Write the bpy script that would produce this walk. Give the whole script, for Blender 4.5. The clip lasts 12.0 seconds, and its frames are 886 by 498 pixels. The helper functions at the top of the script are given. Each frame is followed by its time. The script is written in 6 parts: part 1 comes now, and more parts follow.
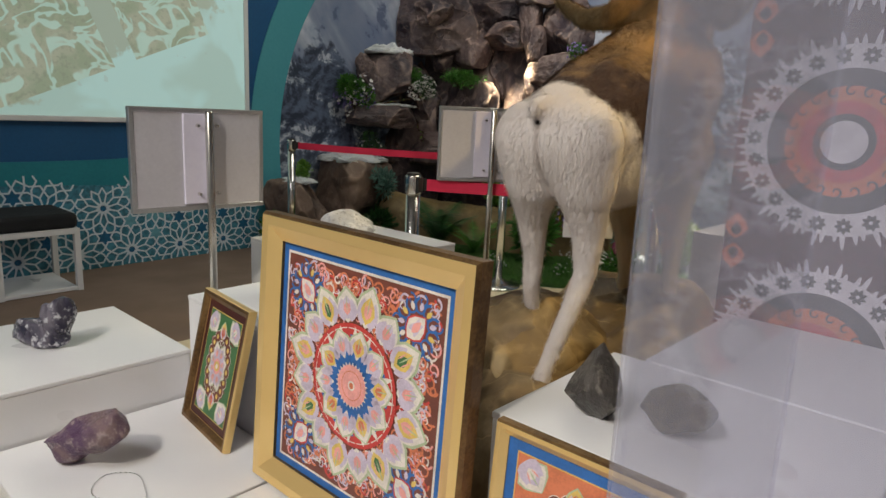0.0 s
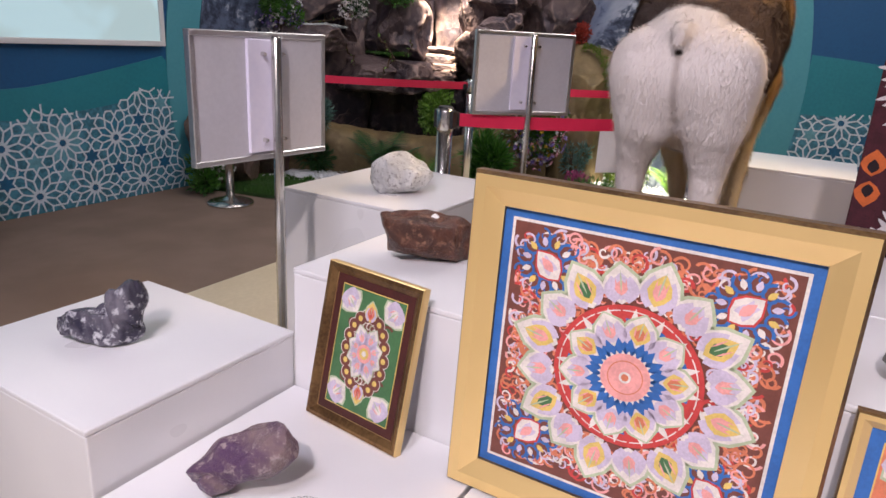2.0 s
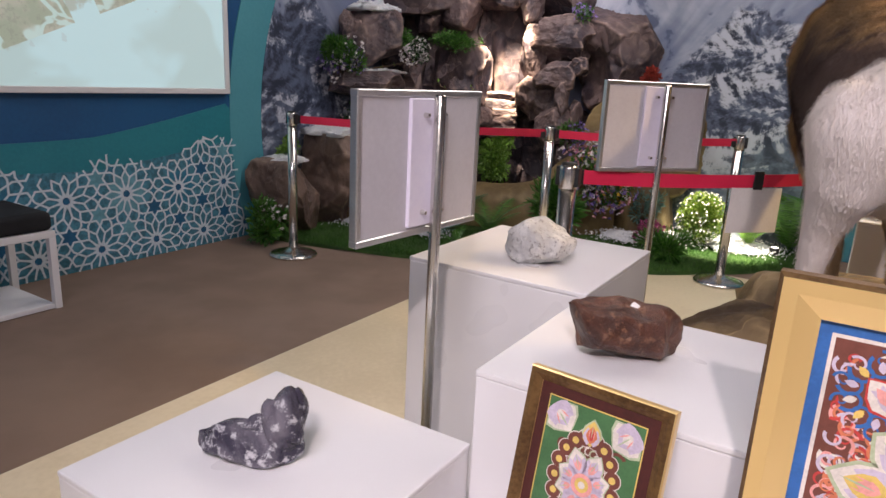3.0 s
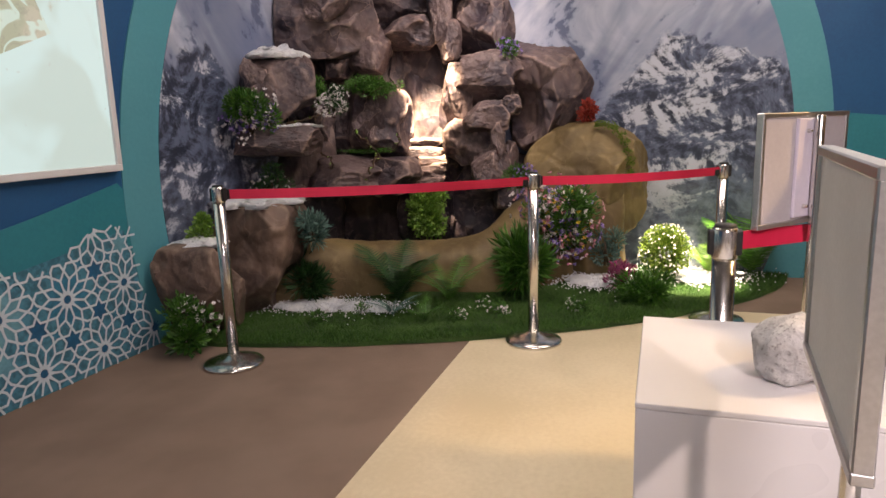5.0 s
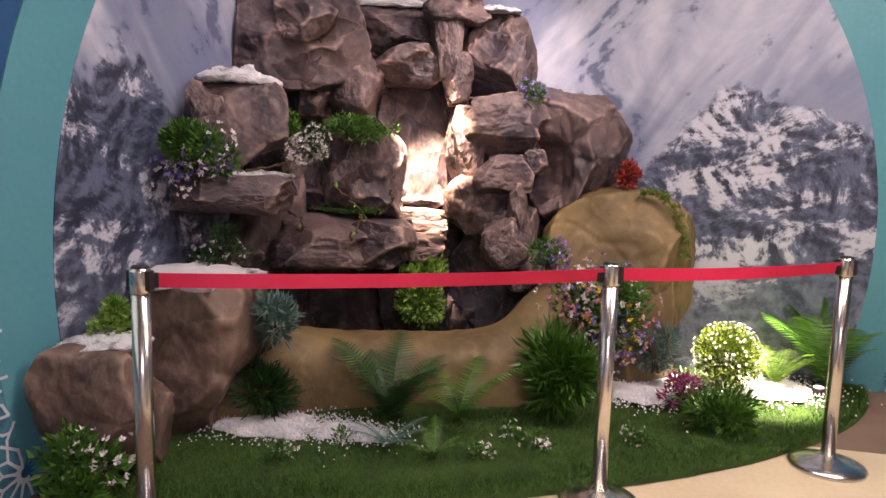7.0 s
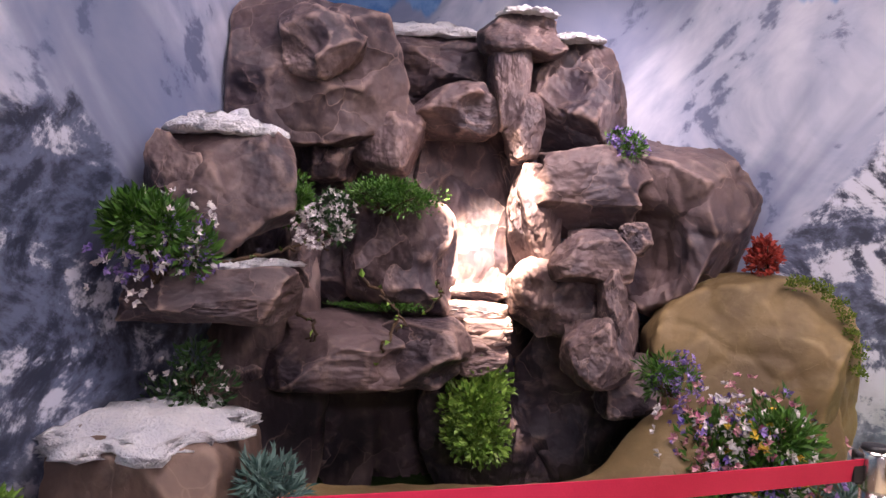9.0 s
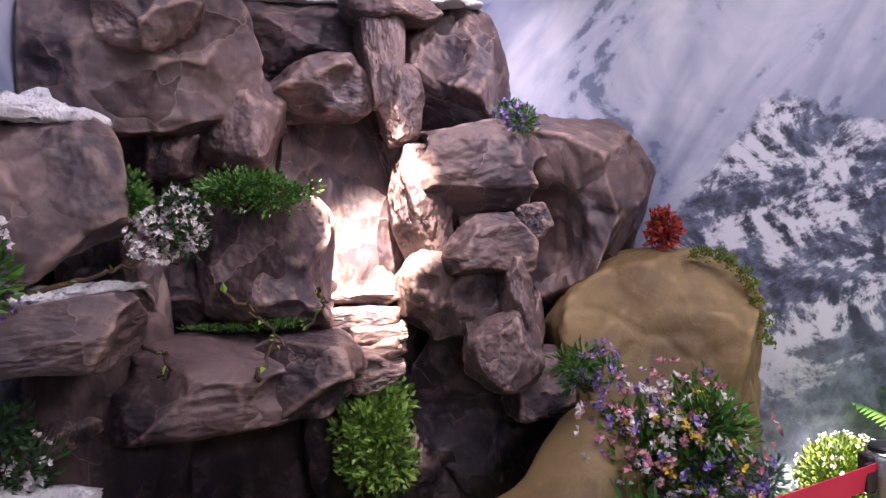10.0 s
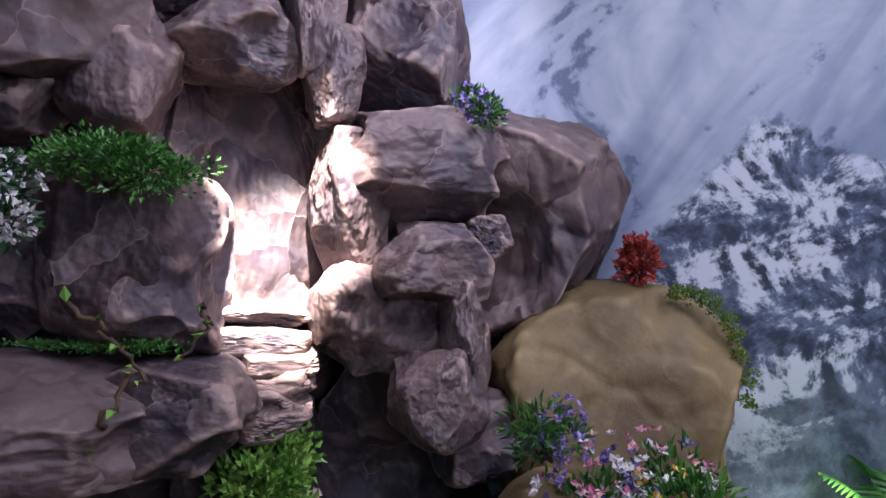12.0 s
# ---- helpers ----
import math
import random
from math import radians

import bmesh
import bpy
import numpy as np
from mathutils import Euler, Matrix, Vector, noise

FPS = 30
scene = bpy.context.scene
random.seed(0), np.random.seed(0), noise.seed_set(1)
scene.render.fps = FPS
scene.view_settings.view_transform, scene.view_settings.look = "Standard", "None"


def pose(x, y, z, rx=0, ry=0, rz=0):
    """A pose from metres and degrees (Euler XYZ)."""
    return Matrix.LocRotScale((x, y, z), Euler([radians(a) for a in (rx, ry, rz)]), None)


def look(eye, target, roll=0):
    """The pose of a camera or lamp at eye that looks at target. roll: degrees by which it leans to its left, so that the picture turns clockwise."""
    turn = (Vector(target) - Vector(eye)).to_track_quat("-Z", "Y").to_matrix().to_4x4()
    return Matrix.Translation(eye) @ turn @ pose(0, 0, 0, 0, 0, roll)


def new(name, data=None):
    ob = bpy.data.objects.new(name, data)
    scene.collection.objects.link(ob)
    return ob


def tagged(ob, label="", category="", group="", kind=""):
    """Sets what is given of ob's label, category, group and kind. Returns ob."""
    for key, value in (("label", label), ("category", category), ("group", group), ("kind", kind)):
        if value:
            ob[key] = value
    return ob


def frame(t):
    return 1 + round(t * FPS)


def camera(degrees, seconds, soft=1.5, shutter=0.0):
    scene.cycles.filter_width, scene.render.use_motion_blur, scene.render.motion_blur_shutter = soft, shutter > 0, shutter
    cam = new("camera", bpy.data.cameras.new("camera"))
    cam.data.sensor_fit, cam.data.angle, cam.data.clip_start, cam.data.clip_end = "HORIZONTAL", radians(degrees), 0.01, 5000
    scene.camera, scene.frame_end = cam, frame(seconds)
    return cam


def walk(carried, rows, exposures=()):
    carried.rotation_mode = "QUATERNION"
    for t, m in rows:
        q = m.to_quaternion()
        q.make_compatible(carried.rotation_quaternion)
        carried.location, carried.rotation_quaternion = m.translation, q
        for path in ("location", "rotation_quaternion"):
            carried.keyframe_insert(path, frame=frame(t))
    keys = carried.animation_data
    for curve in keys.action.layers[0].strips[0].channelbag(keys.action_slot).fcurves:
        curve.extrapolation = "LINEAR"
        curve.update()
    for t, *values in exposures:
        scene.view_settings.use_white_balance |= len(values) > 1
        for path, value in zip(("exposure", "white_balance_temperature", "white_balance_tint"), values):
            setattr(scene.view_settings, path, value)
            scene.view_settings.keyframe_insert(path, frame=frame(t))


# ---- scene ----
cam = camera(67.7, 12.0)
PATH = [
    (0, (0.181, 3.149, 1.219), (1.636, 4.459, 0.808), 2.6),
    (0.1, (0.162, 3.184, 1.22), (1.619, 4.5, 0.84), 3.9),
    (0.2, (0.147, 3.218, 1.22), (1.597, 4.547, 0.855), 4.8),
    (0.3, (0.145, 3.262, 1.212), (1.633, 4.549, 0.852), 5.1),
    (0.4, (0.132, 3.3, 1.207), (1.649, 4.547, 0.827), 5.5),
    (0.5, (0.139, 3.355, 1.212), (1.654, 4.586, 0.778), 5.0),
    (0.8, (0.153, 3.46, 1.221), (1.661, 4.703, 0.793), 3.3),
    (1, (0.119, 3.507, 1.212), (1.626, 4.741, 0.757), 4.3),
    (1.5, (0.034, 3.677, 1.205), (1.644, 4.711, 0.623), 3.2),
    (1.8, (-0.007, 3.759, 1.204), (1.615, 4.733, 0.556), 1.8),
    (2, (-0.026, 3.827, 1.204), (1.624, 4.778, 0.593), 3.2),
    (2.5, (-0.009, 4.036, 1.227), (1.633, 5.057, 0.713), 0.1),
    (3, (0.007, 4.261, 1.221), (1.65, 5.284, 0.716), 2.8),
    (3.5, (0.0, 4.508, 1.228), (1.714, 5.41, 0.731), 0.7),
    (5.5, (0.522, 5.459, 1.243), (2.405, 6.038, 0.899), -0.9),
    (6, (0.777, 5.622, 1.255), (2.658, 6.226, 0.942), 1.8),
    (6.5, (1.053, 5.818, 1.286), (2.973, 6.298, 0.995), 1.9),
    (6.7, (1.161, 5.9, 1.284), (3.099, 6.332, 1.043), 1.8),
    (8.3, (1.995, 6.314, 1.31), (3.911, 6.825, 1.05), -0.3),
    (8.5, (2.106, 6.403, 1.323), (4.03, 6.889, 1.076), 0.7),
    (9, (2.346, 6.464, 1.39), (4.283, 6.958, 1.323), 1.1),
    (9.5, (2.533, 6.526, 1.387), (4.504, 6.856, 1.315), 1.2),
    (10, (2.719, 6.623, 1.395), (4.715, 6.706, 1.294), -3.2),
    (10.5, (2.926, 6.654, 1.393), (4.922, 6.757, 1.326), -1.8),
    (11, (3.09, 6.666, 1.398), (5.086, 6.778, 1.331), 1.1),
    (11.5, (3.181, 6.687, 1.416), (5.177, 6.605, 1.508), 0.4),
    (12, (3.266, 6.7, 1.414), (5.256, 6.524, 1.316), 2.2),
]
EXPOSURES = [(0.0, -0.74, 6750, -7), (0.5, -0.42, 7500, -2), (0.9, -0.40, 6800, 6), (1.6, -0.3, 6200, 12), (2.5, -0.37, 6300, 12), (3.5, -0.22, 6700, 11), (5.5, 0.07, 7300, 16), (6.7, 0.34, 7300, 23), (8.5, 0.45, 7200, 30), (9.1, 0.47, 6500, 29), (9.7, 0.39, 6350, 29), (10.5, 0.26, 5650, 23), (12.0, 0.05, 5250, 17)]
walk(cam, [(t, look(eye, target, roll)) for t, eye, target, roll in PATH], EXPOSURES)

# ---------------------------------------------------------------- light
world = bpy.data.worlds.new("world")
scene.world = world
world.use_nodes = True
world.node_tree.nodes["Background"].inputs[0].default_value = (0.6, 0.62, 0.75, 1)
world.node_tree.nodes["Background"].inputs[1].default_value = 0.012


def lamp(name, kind, m, power, color, size=0.1, **more):
    data = bpy.data.lights.new(name, kind)
    data.energy, data.color = power, color
    if kind == "AREA":
        data.shape, data.size, data.size_y = "RECTANGLE", size, more.get("size_y", size)
    else:
        data.shadow_soft_size = size
    if kind == "SPOT":
        data.spot_size, data.spot_blend = radians(more.get("cone", 40)), more.get("blend", 0.5)
    ob = new(name, data)
    ob.matrix_world = m
    return ob


CEIL = 3.5
# added, unseen ceiling panels over exhibits and walkway, and spots on mount, fountain, pictures
lamp("added_panel_light", "AREA", look((-1.3, 4.3, CEIL - 0.06), (-1.3, 4.3, 0)), 100, (0.92, 0.86, 1.0), 1.2, size_y=1.2)
lamp("added_panel_light", "AREA", look((3.5, 6.3, CEIL - 0.06), (3.5, 6.3, 0)), 29, (1.0, 0.92, 0.90), 1.2, size_y=1.2)
lamp("added_panel_light", "AREA", look((3.7, 4.2, CEIL - 0.06), (3.7, 4.2, 0)), 60, (1.0, 0.90, 0.84), 1.2, size_y=1.2)
lamp("spot_mount", "SPOT", look((3.1, 2.5, CEIL - 0.2), (2.4, 4.1, 1.0)), 420, (1.0, 0.68, 0.33), 0.08, cone=42, blend=0.7)
lamp("spot_picture", "SPOT", look((-1.6, 3.5, CEIL - 0.4), (0.95, 4.1, 0.6)), 430, (1.0, 0.84, 0.80), 0.08, cone=50, blend=0.8)
lamp("spot_rock", "SPOT", look((4.6, 6.0, CEIL - 0.1), (5.50, 6.72, 1.72)), 175, (1.0, 0.86, 0.84), 0.05, cone=52, blend=1.0)
lamp("spot_ledge", "SPOT", look((4.1, 6.9, CEIL - 0.1), (5.0, 7.75, 1.95)), 34, (0.96, 0.86, 0.98), 0.05, cone=58, blend=1.0)
lamp("spot_fall", "SPOT", look((4.32, 6.86, CEIL - 0.15), (5.50, 7.02, 1.13)), 7200, (1.0, 0.80, 0.56), 0.025, cone=15, blend=0.75)
lamp("spot_shrub", "SPOT", look((4.75, 4.65, CEIL - 0.15), (5.34, 5.10, 0.10)), 4400, (1.0, 0.90, 0.66), 0.03, cone=17, blend=0.5)


# ---------------------------------------------------------------- materials
class Nodes:
    """Short hand for a material's node tree."""

    def __init__(self, name):
        self.mat = bpy.data.materials.new(name)
        self.mat.use_nodes = True
        self.tree = self.mat.node_tree
        self.bsdf = self.tree.nodes["Principled BSDF"]
        self.out = self.tree.nodes["Material Output"]

    def put(self, socket, value):
        if isinstance(value, bpy.types.NodeSocket):
            self.tree.links.new(value, socket)
        elif isinstance(value, tuple) and len(value) == 3 and socket.type == "RGBA":
            socket.default_value = (*value, 1)
        else:
            socket.default_value = value

    def node(self, kind, **inputs):
        n = self.tree.nodes.new(kind)
        for key, value in inputs.items():
            self.put(n.inputs[key.replace("_", " ")], value)
        return n

    def math(self, op, a, b=0.0, c=0.0):
        n = self.tree.nodes.new("ShaderNodeMath")
        n.operation = op
        for s, v in zip(n.inputs, (a, b, c)):
            self.put(s, v)
        return n.outputs[0]

    def pos(self):
        return self.tree.nodes.new("ShaderNodeTexCoord").outputs["Object"]

    def xyz(self, v):
        n = self.tree.nodes.new("ShaderNodeSeparateXYZ")
        self.put(n.inputs[0], v)
        return n.outputs

    def vec(self, x, y, z):
        n = self.tree.nodes.new("ShaderNodeCombineXYZ")
        for s, v in zip(n.inputs, (x, y, z)):
            self.put(s, v)
        return n.outputs[0]

    def noise(self, v, scale, detail=4.0, rough=0.55, warp=0.0):
        n = self.node("ShaderNodeTexNoise", Vector=v, Scale=scale, Detail=detail, Roughness=rough, Distortion=warp)
        return n.outputs["Fac"]

    def step(self, v, lo, hi):
        n = self.tree.nodes.new("ShaderNodeMapRange")
        n.interpolation_type = "SMOOTHSTEP"
        for s, x in zip(n.inputs, (v, lo, hi, 0.0, 1.0)):
            self.put(s, x)
        return n.outputs[0]

    def mix(self, fac, a, b):
        n = self.tree.nodes.new("ShaderNodeMix")
        n.data_type = "RGBA"
        self.put(n.inputs[0], fac)
        self.put(n.inputs[6], a)
        self.put(n.inputs[7], b)
        return n.outputs[2]

    def bump(self, height, strength, distance=0.01):
        n = self.node("ShaderNodeBump", Strength=strength, Distance=distance, Height=height)
        self.put(self.bsdf.inputs["Normal"], n.outputs[0])

    def finish(self, color, rough=0.6, metal=0.0, **more):
        self.put(self.bsdf.inputs["Base Color"], color)
        self.put(self.bsdf.inputs["Roughness"], rough)
        self.put(self.bsdf.inputs["Metallic"], metal)
        for key, value in more.items():
            self.put(self.bsdf.inputs[key.replace("_", " ")], value)
        return self.mat


def surface(name, a, b, scale, rough=0.6, metal=0.0, bump=0.2, fine=12.0, depth=0.004, **more):
    """Two tones mixed by noise at two scales, with fine relief and uneven gloss."""
    n = Nodes(name)
    p = n.pos()
    big, small = n.noise(p, scale, 3), n.noise(p, scale * fine, 5)
    fac = n.math("ADD", n.math("MULTIPLY", big, 0.65), n.math("MULTIPLY", small, 0.35))
    n.bump(small, bump, depth)
    gloss = n.math("MULTIPLY_ADD", small, 0.16, rough - 0.08)
    return n.finish(n.mix(n.step(fac, 0.36, 0.64), a, b), gloss, metal, **more)


def smooth(name, a, b, scale, rough, metal=0.0):
    """An even coat: broad tone changes and a few dull patches, with no relief."""
    n = Nodes(name)
    p = n.pos()
    return n.finish(n.mix(n.step(n.noise(p, scale, 2), 0.3, 0.7), a, b), n.math("MULTIPLY_ADD", n.noise(p, scale * 1.7, 2), 0.14, rough - 0.07), metal)


def varied(name, a, b, rough=0.6):
    """Leaves and petals: each island of the mesh has its own tone."""
    n = Nodes(name)
    r = n.tree.nodes.new("ShaderNodeNewGeometry").outputs["Random Per Island"]
    return n.finish(n.mix(r, a, b), rough)


def rock_material(name, dark, mid, light, chipped=1.0):
    n = Nodes(name)
    p = n.pos()
    big, mid_n, fine = n.noise(p, 2.6, 4), n.noise(p, 11, 6, 0.6, 0.6), n.noise(p, 55, 6, 0.65)
    streak = n.noise(n.vec(n.math("MULTIPLY", n.xyz(p)[0], 14), n.math("MULTIPLY", n.xyz(p)[1], 14), n.math("MULTIPLY", n.xyz(p)[2], 3.5)), 1.0, 5)
    col = n.mix(n.step(big, 0.38, 0.62), dark, mid)
    col = n.mix(n.math("MULTIPLY", n.step(mid_n, 0.5, 0.72), 0.42), col, light)
    col = n.mix(n.math("MULTIPLY", n.step(streak, 0.56, 0.75), 0.45), col, dark)
    # edges that stand out from the mesh are mixed paler
    convex_edge = n.step(n.tree.nodes.new("ShaderNodeNewGeometry").outputs["Pointiness"], 0.508, 0.56)
    col = n.mix(n.math("MULTIPLY", convex_edge, 0.55), col, tuple(min(1, c * 1.7) for c in light))
    # thin chiselled crests, dry-brushed a little paler than the faces between them
    bent = n.node("ShaderNodeVectorMath", Vector=p)
    bent.operation = "MULTIPLY_ADD"
    warp = n.tree.nodes.new("ShaderNodeTexNoise")
    warp.inputs["Scale"].default_value = 6
    n.tree.links.new(warp.outputs["Color"], bent.inputs[0])
    bent.inputs[1].default_value = (0.10, 0.10, 0.10)
    n.put(bent.inputs[2], p)
    gate = n.step(n.noise(p, 4.5, 3), 0.44, 0.60)
    height = n.math("ADD", n.math("MULTIPLY", mid_n, 0.12), n.math("MULTIPLY", fine, 0.10))
    # each cell is a flat flake with its own tilt, so that faces meet in hard lines
    for scale, tilt in ((4.6, 30.0), (12.0, 12.0)):
        cells = n.tree.nodes.new("ShaderNodeTexVoronoi")
        cells.inputs["Scale"].default_value = scale
        n.tree.links.new(bent.outputs[0], cells.inputs["Vector"])
        away = n.tree.nodes.new("ShaderNodeVectorMath")
        away.operation = "SUBTRACT"
        n.tree.links.new(bent.outputs[0], away.inputs[0])
        n.tree.links.new(cells.outputs["Position"], away.inputs[1])
        lean = n.tree.nodes.new("ShaderNodeVectorMath")
        lean.operation = "SUBTRACT"
        n.tree.links.new(cells.outputs["Color"], lean.inputs[0])
        lean.inputs[1].default_value = (0.5, 0.5, 0.5)
        dot = n.tree.nodes.new("ShaderNodeVectorMath")
        dot.operation = "DOT_PRODUCT"
        n.tree.links.new(away.outputs[0], dot.inputs[0])
        n.tree.links.new(lean.outputs[0], dot.inputs[1])
        flake = n.math("MULTIPLY", dot.outputs["Value"], tilt * chipped)
        height = n.math("ADD", height, flake if scale < 10 else n.math("MULTIPLY", flake, gate))
    rim = n.tree.nodes.new("ShaderNodeTexVoronoi")
    rim.feature = "DISTANCE_TO_EDGE"
    rim.inputs["Scale"].default_value = 4.6
    n.tree.links.new(bent.outputs[0], rim.inputs["Vector"])
    crest = n.math("MULTIPLY", n.step(rim.outputs["Distance"], 0.016, 0.0), gate)
    col = n.mix(n.math("MULTIPLY", crest, 0.40 * chipped), col, tuple(min(1, c * 1.5) for c in light))
    n.bump(height, 0.8, 0.03)
    return n.finish(col, n.math("MULTIPLY_ADD", fine, 0.3, 0.46))


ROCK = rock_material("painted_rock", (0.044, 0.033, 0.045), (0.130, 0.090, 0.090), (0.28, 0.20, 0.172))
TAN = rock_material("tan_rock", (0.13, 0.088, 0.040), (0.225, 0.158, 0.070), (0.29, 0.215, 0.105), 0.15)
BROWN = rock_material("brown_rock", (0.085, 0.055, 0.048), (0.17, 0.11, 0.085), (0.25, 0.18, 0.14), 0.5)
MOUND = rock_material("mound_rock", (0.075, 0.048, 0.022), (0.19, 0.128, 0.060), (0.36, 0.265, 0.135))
SNOW = surface("snow", (0.74, 0.76, 0.82), (0.88, 0.88, 0.90), 9, 0.75, 0, 0.9, 10, 0.02)
WHITE = smooth("white_lacquer", (0.72, 0.71, 0.73), (0.78, 0.77, 0.78), 3, 0.30)
CARPET = surface("brown_carpet", (0.195, 0.132, 0.098), (0.245, 0.172, 0.130), 2.2, 0.95, 0, 0.5, 160, 0.004)
CREAM = surface("cream_floor", (0.66, 0.55, 0.37), (0.76, 0.65, 0.46), 1.4, 0.34, 0, 0.05, 30, 0.001)
CHROME = surface("chrome", (0.62, 0.60, 0.57), (0.74, 0.72, 0.69), 6, 0.24, 1.0, 0.02, 20, 0.001)
ALU = surface("aluminium", (0.55, 0.55, 0.56), (0.66, 0.66, 0.67), 8, 0.34, 0.9, 0.05, 20, 0.001)
BACKING = surface("grey_backing", (0.50, 0.48, 0.52), (0.56, 0.54, 0.58), 3, 0.55, 0, 0.05, 30, 0.001)
SPINE = surface("pale_spine", (0.70, 0.66, 0.80), (0.76, 0.72, 0.84), 4, 0.35, 0, 0.03, 20, 0.001)
BLACKPL = surface("black_plastic", (0.012, 0.012, 0.014), (0.022, 0.022, 0.024), 6, 0.45)
FABRIC = surface("black_fabric", (0.008, 0.009, 0.011), (0.018, 0.018, 0.022), 5, 0.9, 0, 0.5, 60)
BELT = surface("red_webbing", (0.66, 0.012, 0.065), (0.75, 0.022, 0.088), 5, 0.6, 0, 0.3, 60, 0.001)
PAPER = surface("white_card", (0.72, 0.70, 0.70), (0.80, 0.78, 0.78), 4, 0.7, 0, 0.05, 30, 0.001)
GOLD = smooth("gold_leaf", (0.86, 0.61, 0.25), (0.89, 0.64, 0.275), 4, 0.30, 0.5)
GOLDEDGE = surface("dark_gilt", (0.13, 0.070, 0.032), (0.30, 0.175, 0.070), 12, 0.32, 0.7, 0.3, 12, 0.003)
MAROON = surface("maroon_mount", (0.05, 0.012, 0.010), (0.08, 0.018, 0.014), 10, 0.5)
BLUE = surface("blue_wall_paint", (0.008, 0.075, 0.21), (0.011, 0.095, 0.25), 1.2, 0.5, 0, 0.05, 40, 0.001)
TEAL = surface("teal_wall_paint", (0.015, 0.19, 0.25), (0.022, 0.23, 0.29), 1.2, 0.5, 0, 0.05, 40, 0.001)
TEALBAND = surface("pale_teal_paint", (0.070, 0.30, 0.37), (0.090, 0.335, 0.41), 1.0, 0.5, 0, 0.05, 40, 0.001)
PLASTER = surface("grey_plaster", (0.30, 0.30, 0.32), (0.36, 0.36, 0.38), 1.0, 0.8, 0, 0.1, 30)
CEILING = surface("dark_ceiling", (0.16, 0.16, 0.18), (0.20, 0.20, 0.22), 1.0, 0.8, 0, 0.1, 30)
TURF = surface("turf_base", (0.022, 0.060, 0.008), (0.050, 0.115, 0.014), 6, 0.9, 0, 0.9, 20, 0.02)
BLADES = varied("turf_blades", (0.018, 0.075, 0.010), (0.070, 0.175, 0.022), 0.7)
LEAF = varied("leaf_green", (0.018, 0.085, 0.010), (0.09, 0.24, 0.03), 0.45)
LEAFLIGHT = varied("leaf_yellow_green", (0.09, 0.22, 0.025), (0.24, 0.40, 0.07), 0.45)
LEAFDARK = varied("leaf_dark", (0.008, 0.035, 0.010), (0.03, 0.10, 0.022), 0.5)
LEAFGREY = varied("leaf_grey_green", (0.06, 0.14, 0.12), (0.16, 0.27, 0.24), 0.6)
MOSS = varied("moss", (0.06, 0.13, 0.012), (0.20, 0.27, 0.03), 0.8)
TWIG = surface("dry_twig", (0.035, 0.022, 0.014), (0.10, 0.06, 0.03), 20, 0.8)
P_WHITE = varied("petal_white", (0.62, 0.58, 0.62), (0.85, 0.82, 0.80), 0.6)
P_PURPLE = varied("petal_purple", (0.13, 0.08, 0.36), (0.38, 0.28, 0.62), 0.6)
P_PINK = varied("petal_pink", (0.42, 0.10, 0.22), (0.80, 0.50, 0.48), 0.6)
P_YELLOW = varied("petal_yellow", (0.55, 0.34, 0.02), (0.75, 0.55, 0.06), 0.6)
P_MAGENTA = varied("leaf_magenta", (0.17, 0.018, 0.075), (0.42, 0.075, 0.21), 0.6)
P_RED = varied("leaf_red", (0.20, 0.018, 0.012), (0.42, 0.05, 0.03), 0.6)
LAMPGLOW = Nodes("lamp_glow")
LAMPGLOW = LAMPGLOW.finish((0.8, 0.8, 0.8), 0.5, 0, Emission_Color=(1.0, 0.95, 0.9), Emission_Strength=2.0)


def screen_material():
    n = Nodes("projected_picture")
    p = n.pos()
    big, fine = n.noise(p, 1.6, 3, 0.5, 0.4), n.noise(p, 9, 5)
    x, _, z = n.xyz(p)
    col = n.mix(n.step(big, 0.50, 0.60), (0.60, 0.86, 0.90), (0.52, 0.72, 0.72))
    col = n.mix(n.math("MULTIPLY", n.step(n.math("SUBTRACT", n.math("ADD", z, n.math("MULTIPLY", fine, 0.5)), n.math("MULTIPLY", x, 0.55)), 0.55, 0.62), 0.8), col, (0.42, 0.45, 0.36))
    col = n.mix(n.math("MULTIPLY", n.step(n.noise(p, 14, 2), 0.70, 0.74), 0.35), col, (0.45, 0.52, 0.52))
    n.bump(fine, 0.02)
    return n.finish((0.25, 0.25, 0.25), 0.7, 0, Emission_Color=col, Emission_Strength=0.78)


